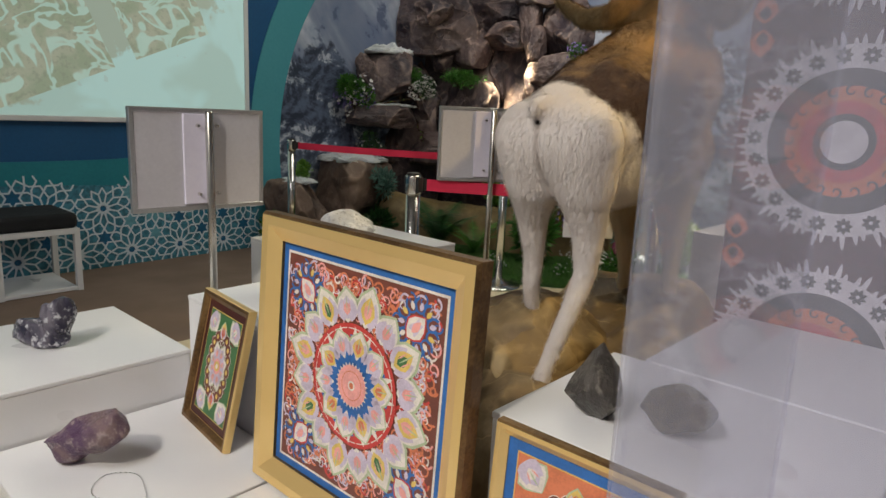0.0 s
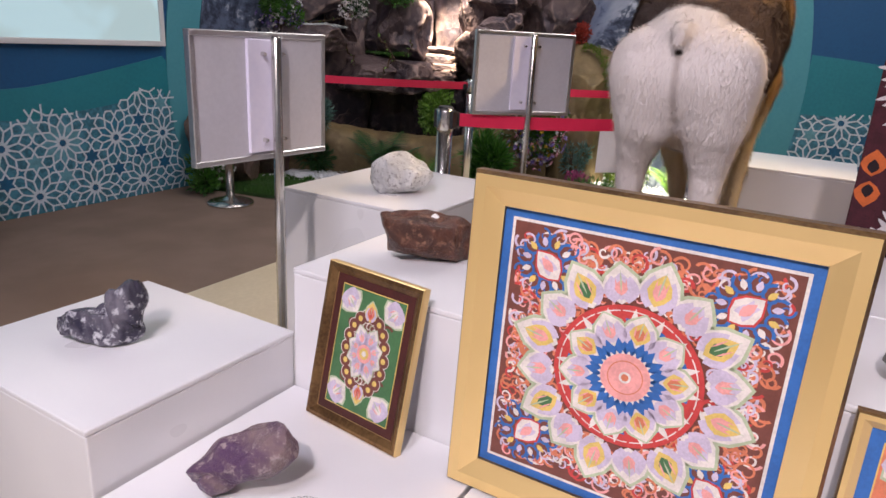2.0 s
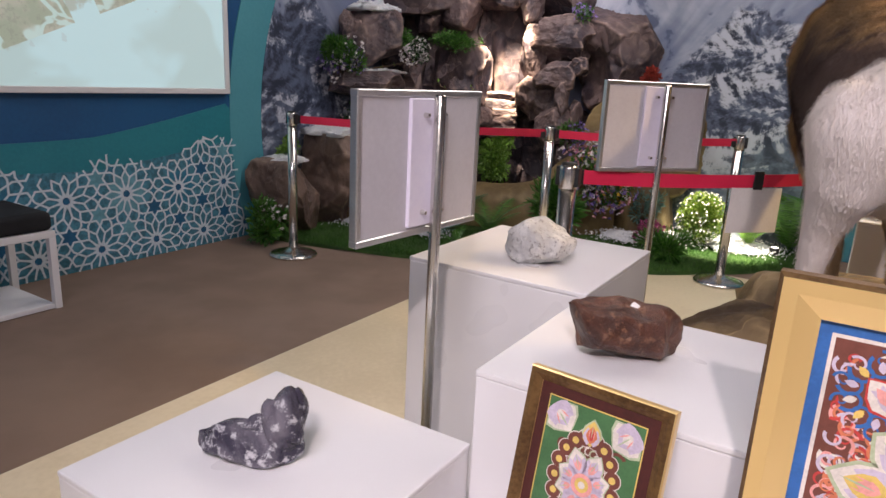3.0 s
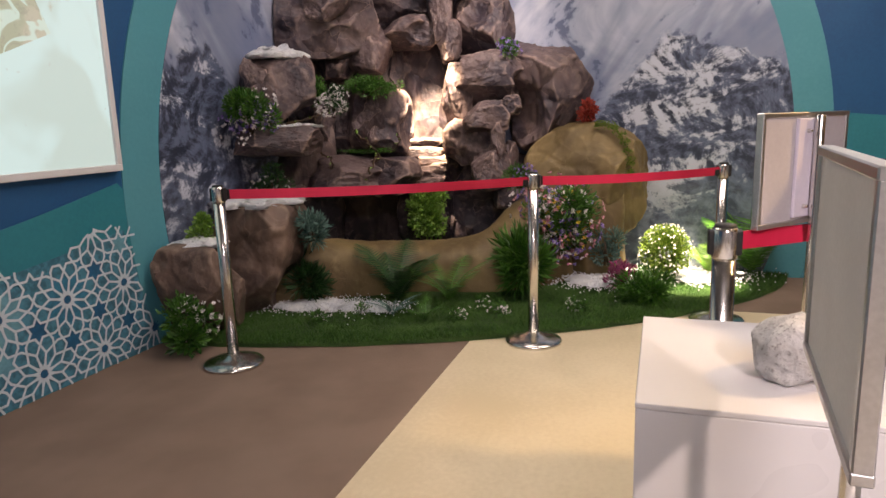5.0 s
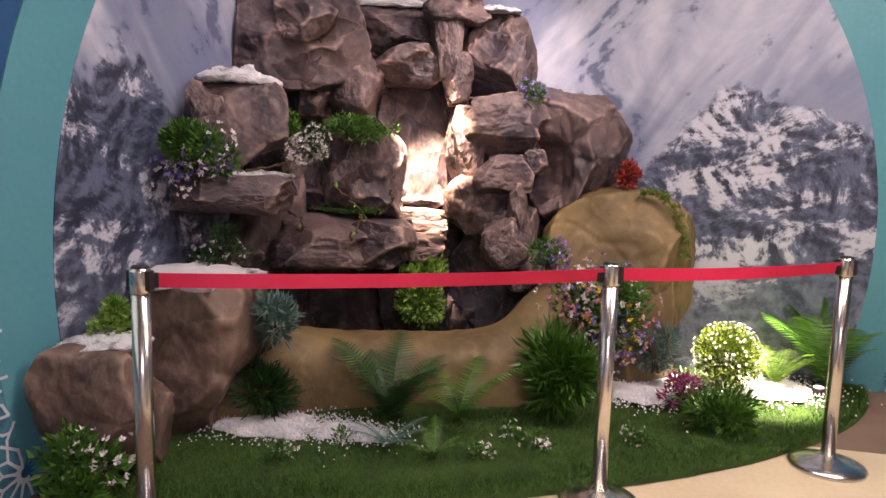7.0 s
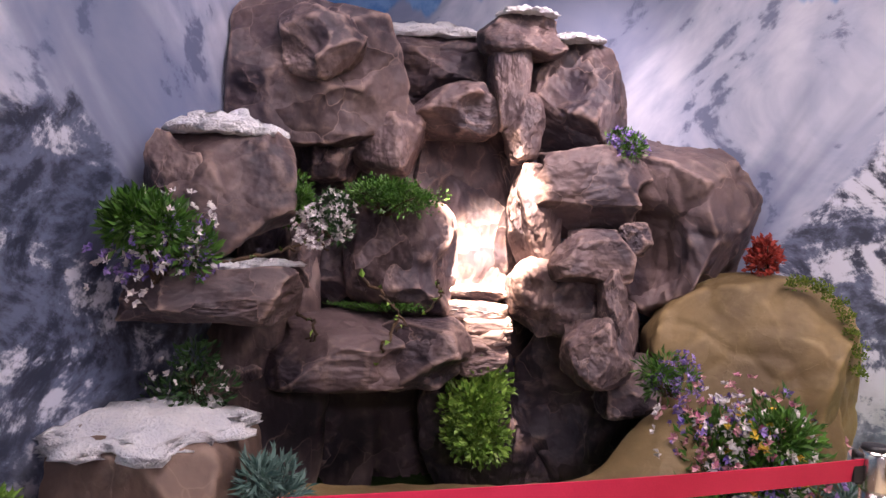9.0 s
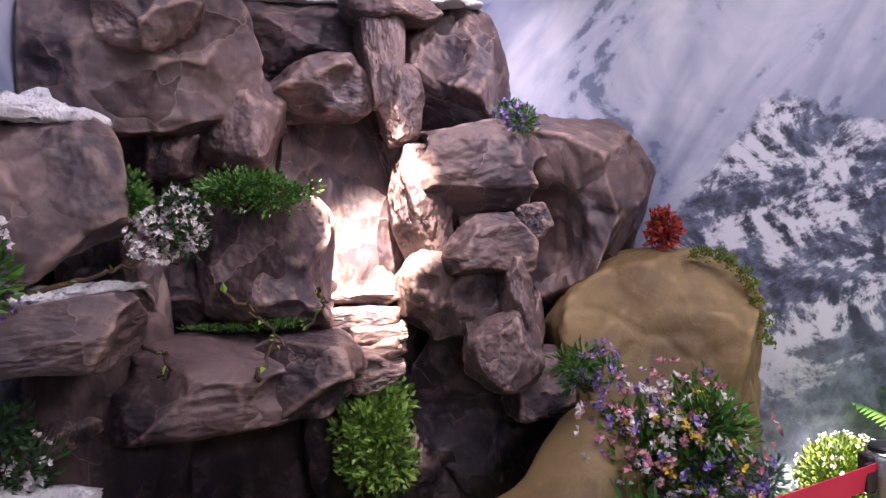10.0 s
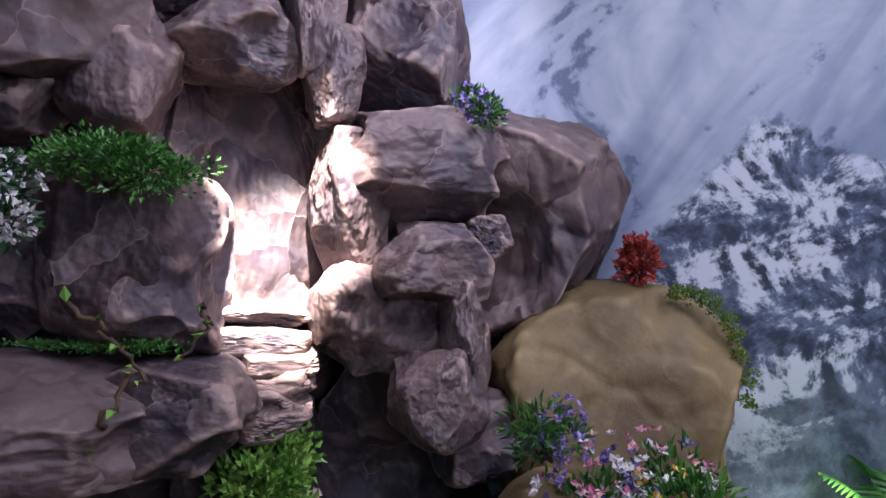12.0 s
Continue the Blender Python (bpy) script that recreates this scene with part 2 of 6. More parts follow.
def mural_material(name, along, peak, foot, left):
    """Printed snow mountains. along: the wall's level axis; a near peak stands at (peak, foot)."""
    n = Nodes(name)
    c = n.xyz(n.pos())
    u, z = c[along], c[2]
    flat = n.vec(u, 0.0, z)
    rag = n.noise(flat, 7, 8, 0.68, 0.4)

    def relief(a, b, du, dz, scale, detail, rough, warp, gain):
        """Sunlit and shaded flanks of folded slopes; a and b squeeze the folds across and along their fall."""
        def height(x, y):
            across = n.math("ADD", n.math("MULTIPLY", x, 0.80 * a), n.math("MULTIPLY", y, 0.60 * a))
            fall = n.math("SUBTRACT", n.math("MULTIPLY", y, 0.80 * b), n.math("MULTIPLY", x, 0.60 * b))
            return n.noise(n.vec(across, 3.7 * left, fall), scale, detail, rough, warp)
        return n.math("MULTIPLY", n.math("SUBTRACT", height(u, z), height(n.math("ADD", u, du), n.math("ADD", z, dz))), gain)

    white, pale, blue, dark = (0.56, 0.59, 0.69), (0.30, 0.35, 0.50), (0.13, 0.17, 0.30), (0.022, 0.030, 0.058)
    # far slopes: snow folds, lit on one flank and blue on the other, with a few bare ribs
    fold = relief(1.15, 0.70, 0.07, -0.02, 1.25, 8, 0.56, 0.9, 4.5)
    broad = n.noise(n.vec(n.math("ADD", n.math("MULTIPLY", u, 1.6), n.math("MULTIPLY", z, 1.1)), 2.0, n.math("MULTIPLY", z, 0.5)), 0.9, 4, 0.5, 0.6)
    far = n.mix(n.step(fold, -0.55, 0.60), pale, white)
    far = n.mix(n.math("MULTIPLY", n.step(broad, 0.45, 0.58), 0.72), far, blue)
    far = n.mix(n.math("MULTIPLY", n.step(n.math("ADD", fold, n.math("MULTIPLY", rag, 1.2)), 0.42, 0.22), 0.8), far, (0.085, 0.11, 0.20))
    # near cliffs: dark rock with snow caught on ledges and in broad fields
    crag = relief(1.3, 1.5, 0.03, -0.03, 2.4, 10, 0.70, 0.4, 5.0)
    field = n.noise(n.vec(n.math("MULTIPLY", u, 0.9), 5.0, n.math("ADD", n.math("MULTIPLY", z, 2.6), n.math("MULTIPLY", u, 0.7))), 1.3, 5, 0.6, 0.7)
    near = n.mix(n.step(crag, -0.5, 0.35), dark, (0.12, 0.15, 0.24))
    near = n.mix(n.step(n.math("ADD", crag, n.math("MULTIPLY", n.math("SUBTRACT", field, 0.5), 4.5)), 0.0 + 0.22 * left, 0.52 + 0.22 * left), near, white)
    low = n.step(z, 0.95, 0.45)
    near = n.mix(n.math("MULTIPLY", low, 0.55), near, n.mix(n.step(rag, 0.42, 0.6), (0.08, 0.10, 0.15), (0.26, 0.30, 0.38)))
    off = n.math("SUBTRACT", u, peak)
    edge = n.math("SUBTRACT", foot, n.math("ADD", n.math("MULTIPLY", n.math("MAXIMUM", off, 0.0), 1.2), n.math("MULTIPLY", n.math("MAXIMUM", n.math("MULTIPLY", off, -1.0), 0.0), 0.35)))
    edge = n.math("ADD", edge, n.math("MULTIPLY", n.math("SUBTRACT", rag, 0.5), 0.42))
    inside = n.step(n.math("SUBTRACT", edge, z), -0.03, 0.04)
    col = n.mix(inside, far, near)
    # sky above the highest ridge
    ridge = n.math("ADD", 2.55, n.math("MULTIPLY", n.math("SUBTRACT", n.noise(n.vec(u, 0.0, 0.0), 1.9, 5), 0.5), 0.9))
    sky = n.step(n.math("SUBTRACT", z, ridge), 0.0, 0.04)
    col = n.mix(sky, col, n.mix(n.step(rag, 0.4, 0.6), (0.06, 0.20, 0.48), (0.16, 0.32, 0.58)))
    return n.finish(col, 0.5)


SCREEN = screen_material()


def photo_material():
    n = Nodes("projected_photograph")
    p = n.pos()
    rings = n.math("ABSOLUTE", n.math("SUBTRACT", n.noise(p, 4.5, 2, 0.5, 1.2), 0.5))
    trees = n.noise(p, 30, 6, 0.7)
    col = n.mix(n.step(n.noise(p, 6, 5), 0.42, 0.58), (0.34, 0.40, 0.28), (0.48, 0.48, 0.38))
    col = n.mix(n.math("MULTIPLY", n.step(trees, 0.52, 0.60), 0.5), col, (0.22, 0.24, 0.18))
    col = n.mix(n.math("MULTIPLY", n.step(rings, 0.060, 0.030), 0.85), col, (0.62, 0.84, 0.80))
    return n.finish((0.25, 0.25, 0.25), 0.7, 0, Emission_Color=col, Emission_Strength=0.78)


PHOTO = photo_material()
MURAL_E = mural_material("mural_east", 1, 5.25, 1.86, 0)
MURAL_N = mural_material("mural_north", 0, 4.02, 1.78, 1)


def acrylic():
    n = Nodes("hazy_acrylic")
    glass = n.node("ShaderNodeBsdfTransparent", Color=(0.93, 0.93, 0.97))
    haze = n.node("ShaderNodeBsdfDiffuse", Color=(0.84, 0.86, 1.0))
    shine = n.node("ShaderNodeBsdfGlossy", Color=(1.0, 1.0, 1.0), Roughness=0.03)
    a = n.tree.nodes.new("ShaderNodeMixShader")
    n.put(a.inputs[0], n.math("MULTIPLY_ADD", n.noise(n.pos(), 5, 3), 0.09, 0.02))
    n.put(a.inputs[1], glass.outputs[0])
    n.put(a.inputs[2], haze.outputs[0])
    b = n.tree.nodes.new("ShaderNodeMixShader")
    fres = n.tree.nodes.new("ShaderNodeFresnel")
    n.put(b.inputs[0], n.math("MULTIPLY", fres.outputs[0], 0.40))
    n.put(b.inputs[1], a.outputs[0])
    n.put(b.inputs[2], shine.outputs[0])
    n.tree.links.new(b.outputs[0], n.out.inputs[0])
    return n.mat


ACRYLIC = acrylic()


def plain(name, c, rough=0.5, spread=0.12):
    return surface(name, tuple(x * (1 - spread) for x in c), tuple(min(1, x * (1 + spread)) for x in c), 30, rough, 0, 0.15, 8, 0.001)


C_BLUE, C_PINK, C_RED = plain("paint_blue", (0.035, 0.14, 0.42)), plain("paint_pink", (0.80, 0.36, 0.33)), plain("paint_red", (0.55, 0.055, 0.05))
C_CREAM, C_YELL, C_LILAC = plain("paint_cream", (0.74, 0.68, 0.62)), plain("paint_yellow", (0.72, 0.52, 0.14)), plain("paint_lilac", (0.58, 0.50, 0.62))
C_BROWN, C_GREEN, C_ORANGE = plain("paint_brown", (0.17, 0.055, 0.040)), plain("paint_green", (0.065, 0.17, 0.065)), plain("paint_orange", (0.65, 0.20, 0.10))
T_DARK, T_WHITE = plain("cloth_maroon", (0.060, 0.012, 0.020), 0.9, 0.25), plain("thread_white", (0.66, 0.62, 0.64), 0.85)
T_RED, T_ORANGE, T_BLACK = plain("thread_red", (0.48, 0.022, 0.025), 0.85), plain("thread_orange", (0.58, 0.13, 0.03), 0.85), plain("thread_black", (0.018, 0.008, 0.012), 0.9)
L_WHITE, L_TEAL = plain("print_white", (0.64, 0.73, 0.80), 0.5, 0.06), plain("print_teal", (0.03, 0.19, 0.31), 0.5, 0.2)
L_GROUND = plain("print_ground", (0.055, 0.21, 0.30), 0.5, 0.35)
L_DEEP, L_SKY = plain("print_deep_blue", (0.012, 0.11, 0.23), 0.5, 0.15), plain("print_sky", (0.14, 0.36, 0.46), 0.5, 0.15)


# ---------------------------------------------------------------- mesh helpers
def mesh_of(bm, mats, smooth=False):
    me = bpy.data.meshes.new("mesh")
    bm.normal_update()
    bm.to_mesh(me)
    bm.free()
    for m in mats if isinstance(mats, (list, tuple)) else [mats]:
        me.materials.append(m)
    if smooth:
        me.polygons.foreach_set("use_smooth", [True] * len(me.polygons))
    return me


def part(name, bm, mats, parent=None, label="", smooth=False):
    ob = new(name, mesh_of(bm, mats, smooth))
    if parent is not None:
        ob.parent = parent
    if label:
        ob["label"] = label
    return ob


def thing(name, label, category, group="", kind="", m=None):
    ob = tagged(new(name), label, category, group, kind)
    if m is not None:
        ob.matrix_world = m
    return ob


def add_box(bm, lo, hi, bevel=0.0, segments=2, mat=0):
    tmp = bmesh.new()
    bmesh.ops.create_cube(tmp, size=1)
    for v in tmp.verts:
        v.co = Vector([(a + b) / 2 + c * (b - a) for a, b, c in zip(lo, hi, v.co)])
    if bevel:
        bmesh.ops.bevel(tmp, geom=tmp.edges[:], offset=bevel, segments=segments, affect="EDGES", profile=0.5)
    merge(bm, tmp, mat)
    return bm


def merge(bm, tmp, mat=0):
    made = [bm.verts.new(v.co) for v in tmp.verts]
    tmp.verts.index_update()
    for f in tmp.faces:
        g = bm.faces.new([made[v.index] for v in f.verts])
        g.material_index, g.smooth = mat, f.smooth
    tmp.free()


def box(lo, hi, bevel=0.0, segments=2):
    return add_box(bmesh.new(), lo, hi, bevel, segments)


def lathe(profile, n=32, centre=(0, 0)):
    """A turned shape from (radius, height) pairs."""
    bm = bmesh.new()
    rings = [[bm.verts.new((centre[0] + r * math.cos(2 * math.pi * i / n), centre[1] + r * math.sin(2 * math.pi * i / n), z)) for i in range(n)] for r, z in profile]
    for a, b in zip(rings, rings[1:]):
        for i in range(n):
            bm.faces.new((a[i], a[(i + 1) % n], b[(i + 1) % n], b[i])).smooth = True
    bm.faces.new(rings[-1])
    bm.faces.new(rings[0][::-1])
    return bm


def tube(points, radius, n=8, bm=None):
    """A round bar along points; radius is a number or one for each point."""
    bm = bm or bmesh.new()
    pts = [Vector(p) for p in points]
    rs = radius if isinstance(radius, (list, tuple)) else [radius] * len(pts)
    rings = []
    for i, (p, r) in enumerate(zip(pts, rs)):
        d = (pts[min(i + 1, len(pts) - 1)] - pts[max(i - 1, 0)]).normalized()
        a = d.orthogonal().normalized() if i == 0 else (a - d * a.dot(d)).normalized()
        b = d.cross(a)
        rings.append([bm.verts.new(p + (a * math.cos(2 * math.pi * k / n) + b * math.sin(2 * math.pi * k / n)) * r) for k in range(n)])
    for r0, r1 in zip(rings, rings[1:]):
        for k in range(n):
            bm.faces.new((r0[k], r0[(k + 1) % n], r1[(k + 1) % n], r1[k])).smooth = True
    bm.faces.new(rings[0][::-1])
    bm.faces.new(rings[-1])
    return bm


def plate(bm, pts, y, mat=0):
    """A flat face in the plane of a picture: x to the right, z up, y towards the back."""
    f = bm.faces.new([bm.verts.new((x, y, z)) for x, z in pts])
    f.material_index = mat


def disc(bm, cx, cz, r, y, mat, n=40):
    plate(bm, [(cx + r * math.cos(2 * math.pi * i / n), cz + r * math.sin(2 * math.pi * i / n)) for i in range(n)], y, mat)


def petal(bm, cx, cz, angle, r0, r1, width, y, mat, pointed=1.0):
    """A leaf shape that points outwards from a centre."""
    ca, sa = math.cos(angle), math.sin(angle)
    side = [(0, 0), (0.18, 0.62), (0.42, 1.0), (0.68, 0.78), (0.88, 0.32 * (2 - pointed)), (1, 0)]
    pts = [(r0 + (r1 - r0) * s, width * w) for s, w in side] + [(r0 + (r1 - r0) * s, -width * w) for s, w in side[-2:0:-1]]
    plate(bm, [(cx + a * ca - b * sa, cz + a * sa + b * ca) for a, b in pts], y, mat)


# ---------------------------------------------------------------- the shell
X1, Y1, X0, Y0 = 5.76, 8.06, -3.2, 0.2
CARPET_Y, CREAM_X = 6.28, 4.72


def setting(name, bm, mats, label, category):
    return tagged(part(name, bm, mats), label, category, "", "structure")


floor = setting("floor", box((X0, Y0, -0.12), (CREAM_X, CARPET_Y, 0)), CREAM, "pale cream glossy vinyl floor of the hall", "floor")
bm = box((X0, CARPET_Y, -0.12), (X1, Y1, 0))
add_box(bm, (CREAM_X, Y0, -0.12), (X1, CARPET_Y, 0))
setting("floor_carpet", bm, CARPET, "flat brown carpet beside the cream floor", "carpet")
setting("wall_north", box((X0 - 0.15, Y1, -0.12), (X1 + 0.15, Y1 + 0.15, CEIL)), BLUE, "deep blue painted exhibition wall", "wall")
setting("wall_east", box((X1, Y0 - 0.15, -0.12), (X1 + 0.15, Y1, CEIL)), BLUE, "deep blue painted wall beside the mural", "wall")
setting("wall_west", box((X0 - 0.15, Y0 - 0.15, -0.12), (X0, Y1, CEIL)), PLASTER, "plain grey plaster wall", "wall")
setting("wall_south", box((X0, Y0 - 0.15, -0.12), (X1, Y0, CEIL)), PLASTER, "plain grey plaster wall", "wall")
setting("ceiling", box((X0 - 0.15, Y0 - 0.15, CEIL), (X1 + 0.15, Y1 + 0.15, CEIL + 0.15)), CEILING, "dark grey ceiling", "ceiling")


def slab(outline, axis, depth):
    """A thin panel on the north wall (axis 0) or the east wall (axis 1), from an outline of (level, height)."""
    bm = bmesh.new()
    put = (lambda u, z, d: (u, Y1 - d, z)) if axis == 0 else (lambda u, z, d: (X1 - d, u, z))
    front = [bm.verts.new(put(u, z, depth)) for u, z in outline]
    back = [bm.verts.new(put(u, z, 0.0)) for u, z in outline]
    bm.faces.new(front)
    for i in range(len(front)):
        j = (i + 1) % len(front)
        bm.faces.new((front[i], back[i], back[j], front[j]))
    bmesh.ops.recalc_face_normals(bm, faces=bm.faces[:])
    bmesh.ops.triangulate(bm, faces=[f for f in bm.faces if len(f.verts) > 4])
    return bm


def arch_n(z, grow):
    """Level place of the arch's edge on the north wall at a height."""
    r = 2.31 + grow
    return 5.78 - math.sqrt(max(0.0, r * r - (z - 0.85) ** 2))


def arch_e(z, grow):
    r = 2.75 + grow
    return 7.10 - math.sqrt(max(0.0, r * r - (z - 0.95) ** 2))


heights = [0.0 + 0.08 * i for i in range(43)]
hn = [z for z in heights if abs(z - 0.85) < 2.3] + [3.15]
setting("mural_north", slab([(X1 - 0.004, 0)] + [(arch_n(z, 0.0), z) for z in hn] + [(X1 - 0.004, 3.15)], 0, 0.012), MURAL_N, "printed mural of snowy mountains with dark cliffs", "mural")
he = [z for z in heights if z < 3.3] + [3.3]
setting("mural_east", slab([(Y1 - 0.016, 0)] + [(arch_e(z, 0.0), z) for z in he] + [(Y1 - 0.016, 3.3)], 1, 0.012), MURAL_E, "printed mural of a snowy peak under blue sky", "mural")
setting("arch_band_north", slab([(arch_n(z, -0.001), z) for z in hn] + [(arch_n(z, 0.285), z) for z in hn[::-1]], 0, 0.008), TEALBAND, "pale teal painted arch band round the mural", "wall panel")
setting("arch_band_east", slab([(arch_e(z, -0.001), z) for z in he] + [(arch_e(z, 0.255), z) for z in he[::-1]], 1, 0.008), TEALBAND, "pale teal painted arch band round the mural", "wall panel")


def wave_n(x):
    return 0.80 - 0.03 * math.sin(1.3 * (x - 0.4)) + 0.155 * max(0.0, (x - 2.15)) ** 1.2


def pattern_top_n(x):
    return 0.60 + 0.03 * math.sin(1.5 * x) + 0.16 * max(0.0, x - 2.2)


def wave_e(y):
    return 1.23 - 0.18 * (4.2 - y) + 0.05 * math.sin(2 * (4.2 - y))


xs = [X0 + (3.15 - X0) * i / 60 for i in range(61)]
setting("teal_wave_north", slab([(xs[0], 0)] + [(x, wave_n(x)) for x in xs] + [(arch_n(0.9, 0.283), 0.93), (arch_n(0.4, 0.283), 0.4), (arch_n(0, 0.283), 0)], 0, 0.005), TEAL, "teal painted wave along the foot of the wall", "wall panel")
ys = [1.2 + (4.1 - 1.2) * i / 30 for i in range(31)]
setting("teal_wave_east", slab([(ys[0], 0)] + [(y, wave_e(y)) for y in ys] + [(arch_e(0.9, 0.253), 0.9), (arch_e(0.3, 0.253), 0.3), (arch_e(0, 0.253), 0)], 1, 0.005), TEAL, "teal painted wave along the foot of the wall", "wall panel")


def lattice(inside, u0, u1, z1, edge, contact, axis):
    """A printed star lattice: dodecagons, hexagons and squares, each with a star whose points meet the sides' middles."""
    lines, stars = bmesh.new(), bmesh.new()
    put = (lambda u, z, d: (u, Y1 - d, z)) if axis == 0 else (lambda u, z, d: (X1 - d, u, z))
    apothem = lambda n: edge / (2 * math.tan(math.pi / n))
    pitch = 2 * apothem(12) + edge
    width = edge * 0.076

    def stroke(a, b):
        if not inside((a[0] + b[0]) / 2, (a[1] + b[1]) / 2):
            return
        d = Vector((b[0] - a[0], b[1] - a[1]))
        n = Vector((-d.y, d.x)).normalized() * width
        d = d.normalized() * width * 0.6
        lift = 0.0100 + 0.0000125 * (len(lines.faces) * 7 % 211)
        vs = [lines.verts.new(put(x, z, lift)) for x, z in ((a[0] + n.x - d.x, a[1] + n.y - d.y), (b[0] + n.x + d.x, b[1] + n.y + d.y), (b[0] - n.x + d.x, b[1] - n.y + d.y), (a[0] - n.x - d.x, a[1] - n.y - d.y))]
        lines.faces.new(vs)

    def star(cx, cz, n, turn, mat):
        ap = apothem(n)
        half = math.pi / n
        r = ap / (math.cos(half) + math.sin(half) * math.tan(contact))
        pts = []
        for k in range(n):
            a = turn + 2 * half * k
            pts += [(cx + ap * math.cos(a), cz + ap * math.sin(a)), (cx + r * math.cos(a + half), cz + r * math.sin(a + half))]
        for a, b in zip(pts, pts[1:] + pts[:1]):
            stroke(a, b)
        if n == 12:
            r2 = r * 0.55
            inner = []
            for k in range(n):
                a = turn + 2 * half * k
                inner += [(cx + r2 * 0.45 * math.cos(a), cz + r2 * 0.45 * math.sin(a)), (cx + r2 * math.cos(a + half), cz + r2 * math.sin(a + half))]
            for a, b in zip(inner, inner[1:] + inner[:1]):
                stroke(a, b)
            for k in range(n):
                stroke(inner[2 * k + 1], pts[2 * k + 1])
            if inside(cx, cz):
                f = stars.faces.new([stars.verts.new(put(x, z, 0.0085)) for x, z in inner])
                f.material_index = 1
        if all(inside(x, z) for x, z in pts):
            f = stars.faces.new([stars.verts.new(put(x, z, 0.0070)) for x, z in pts])
            f.material_index = mat

    rows = int(z1 / (pitch * 0.866)) + 2
    for j in range(-1, rows):
        for i in range(int((u1 - u0) / pitch) + 3):
            cx, cz = u0 + pitch * (i + 0.5 * (j % 2)), 0.11 + pitch * 0.866 * j
            star(cx, cz, 12, 0, (i + j) % 3)
            for a in (0, 60, 120):
                ra = radians(a)
                star(cx + pitch / 2 * math.cos(ra), cz + pitch / 2 * math.sin(ra), 4, ra, 0)
            for a in (30, 90):
                ra = radians(a)
                star(cx + pitch / math.sqrt(3) * math.cos(ra), cz + pitch / math.sqrt(3) * math.sin(ra), 6, ra + math.pi, (1, 2, 1)[(i + j) % 3])
    for b in (lines, stars):
        bmesh.ops.recalc_face_normals(b, faces=b.faces[:])
    return lines, stars


def in_pattern_n(x, z):
    return 0.01 < z < pattern_top_n(x) + 0.05 * math.sin(9 * x) and x < arch_n(z, 0.283)


def in_pattern_e(y, z):
    return 0.01 < z < 0.80 + 0.02 * math.sin(9 * y) and y < arch_e(z, 0.27)


setting("pattern_ground_north", slab([(-0.4, 0.004)] + [(x, pattern_top_n(x) - 0.01) for x in [-0.4 + 3.55 * i / 40 for i in range(41)]] + [(arch_n(0.4, 0.281), 0.4), (arch_n(0.004, 0.281), 0.004)], 0, 0.0062), L_GROUND, "blue printed ground of the star pattern", "wall pattern")
setting("pattern_ground_east", slab([(1.6, 0.004), (1.6, 0.79), (4.09, 0.79), (arch_e(0.4, 0.251), 0.4), (arch_e(0.004, 0.251), 0.004)], 1, 0.0062), L_GROUND, "blue printed ground of the star pattern", "wall pattern")
for nm, test, a, b, top, axis in (("pattern_north", in_pattern_n, -0.4, 3.4, 1.0, 0), ("pattern_east", in_pattern_e, 1.6, 4.3, 0.9, 1)):
    lines, stars = lattice(test, a, b, top, 0.078, radians(60), axis)
    panel = setting(nm, stars, [L_TEAL, L_DEEP, L_SKY], "teal and blue star pattern printed on the wall", "wall pattern")
    tagged(part("lattice", lines, L_WHITE, panel, "white interlaced star lattice"), kind="stuff")

# projection screen on the north wall
scr = thing("projection_screen", "bright projection screen with white border showing pale picture", "screen")
part("picture", box((0.62, Y1 - 0.036, 1.07), (3.125, Y1 - 0.03, 2.62)), SCREEN, scr)
for k, (cx, cz, w, h, a) in enumerate(((1.64, 1.53, 0.80, 0.60, 23), (2.46, 1.80, 0.60, 0.46, 23))):
    bm = bmesh.new()
    ca, sa = math.cos(radians(a)), math.sin(radians(a))
    bm.faces.new([bm.verts.new((cx + x * ca - z * sa, Y1 - 0.0375 - 0.001 * k, cz + x * sa + z * ca)) for x, z in ((-w / 2, -h / 2), (w / 2, -h / 2), (w / 2, h / 2), (-w / 2, h / 2))])
    part("photograph", bm, PHOTO, scr, "dim olive aerial photograph on the projected slide")
bm = add_box(add_box(bmesh.new(), (0.58, Y1 - 0.05, 1.035), (3.16, Y1 - 0.012, 1.07), 0.004), (0.58, Y1 - 0.05, 2.62), (3.16, Y1 - 0.012, 2.66), 0.004)
add_box(add_box(bm, (3.125, Y1 - 0.05, 1.07), (3.16, Y1 - 0.012, 2.62), 0.004), (0.58, Y1 - 0.05, 1.07), (0.62, Y1 - 0.012, 2.62), 0.004)
part("border", bm, WHITE, scr)


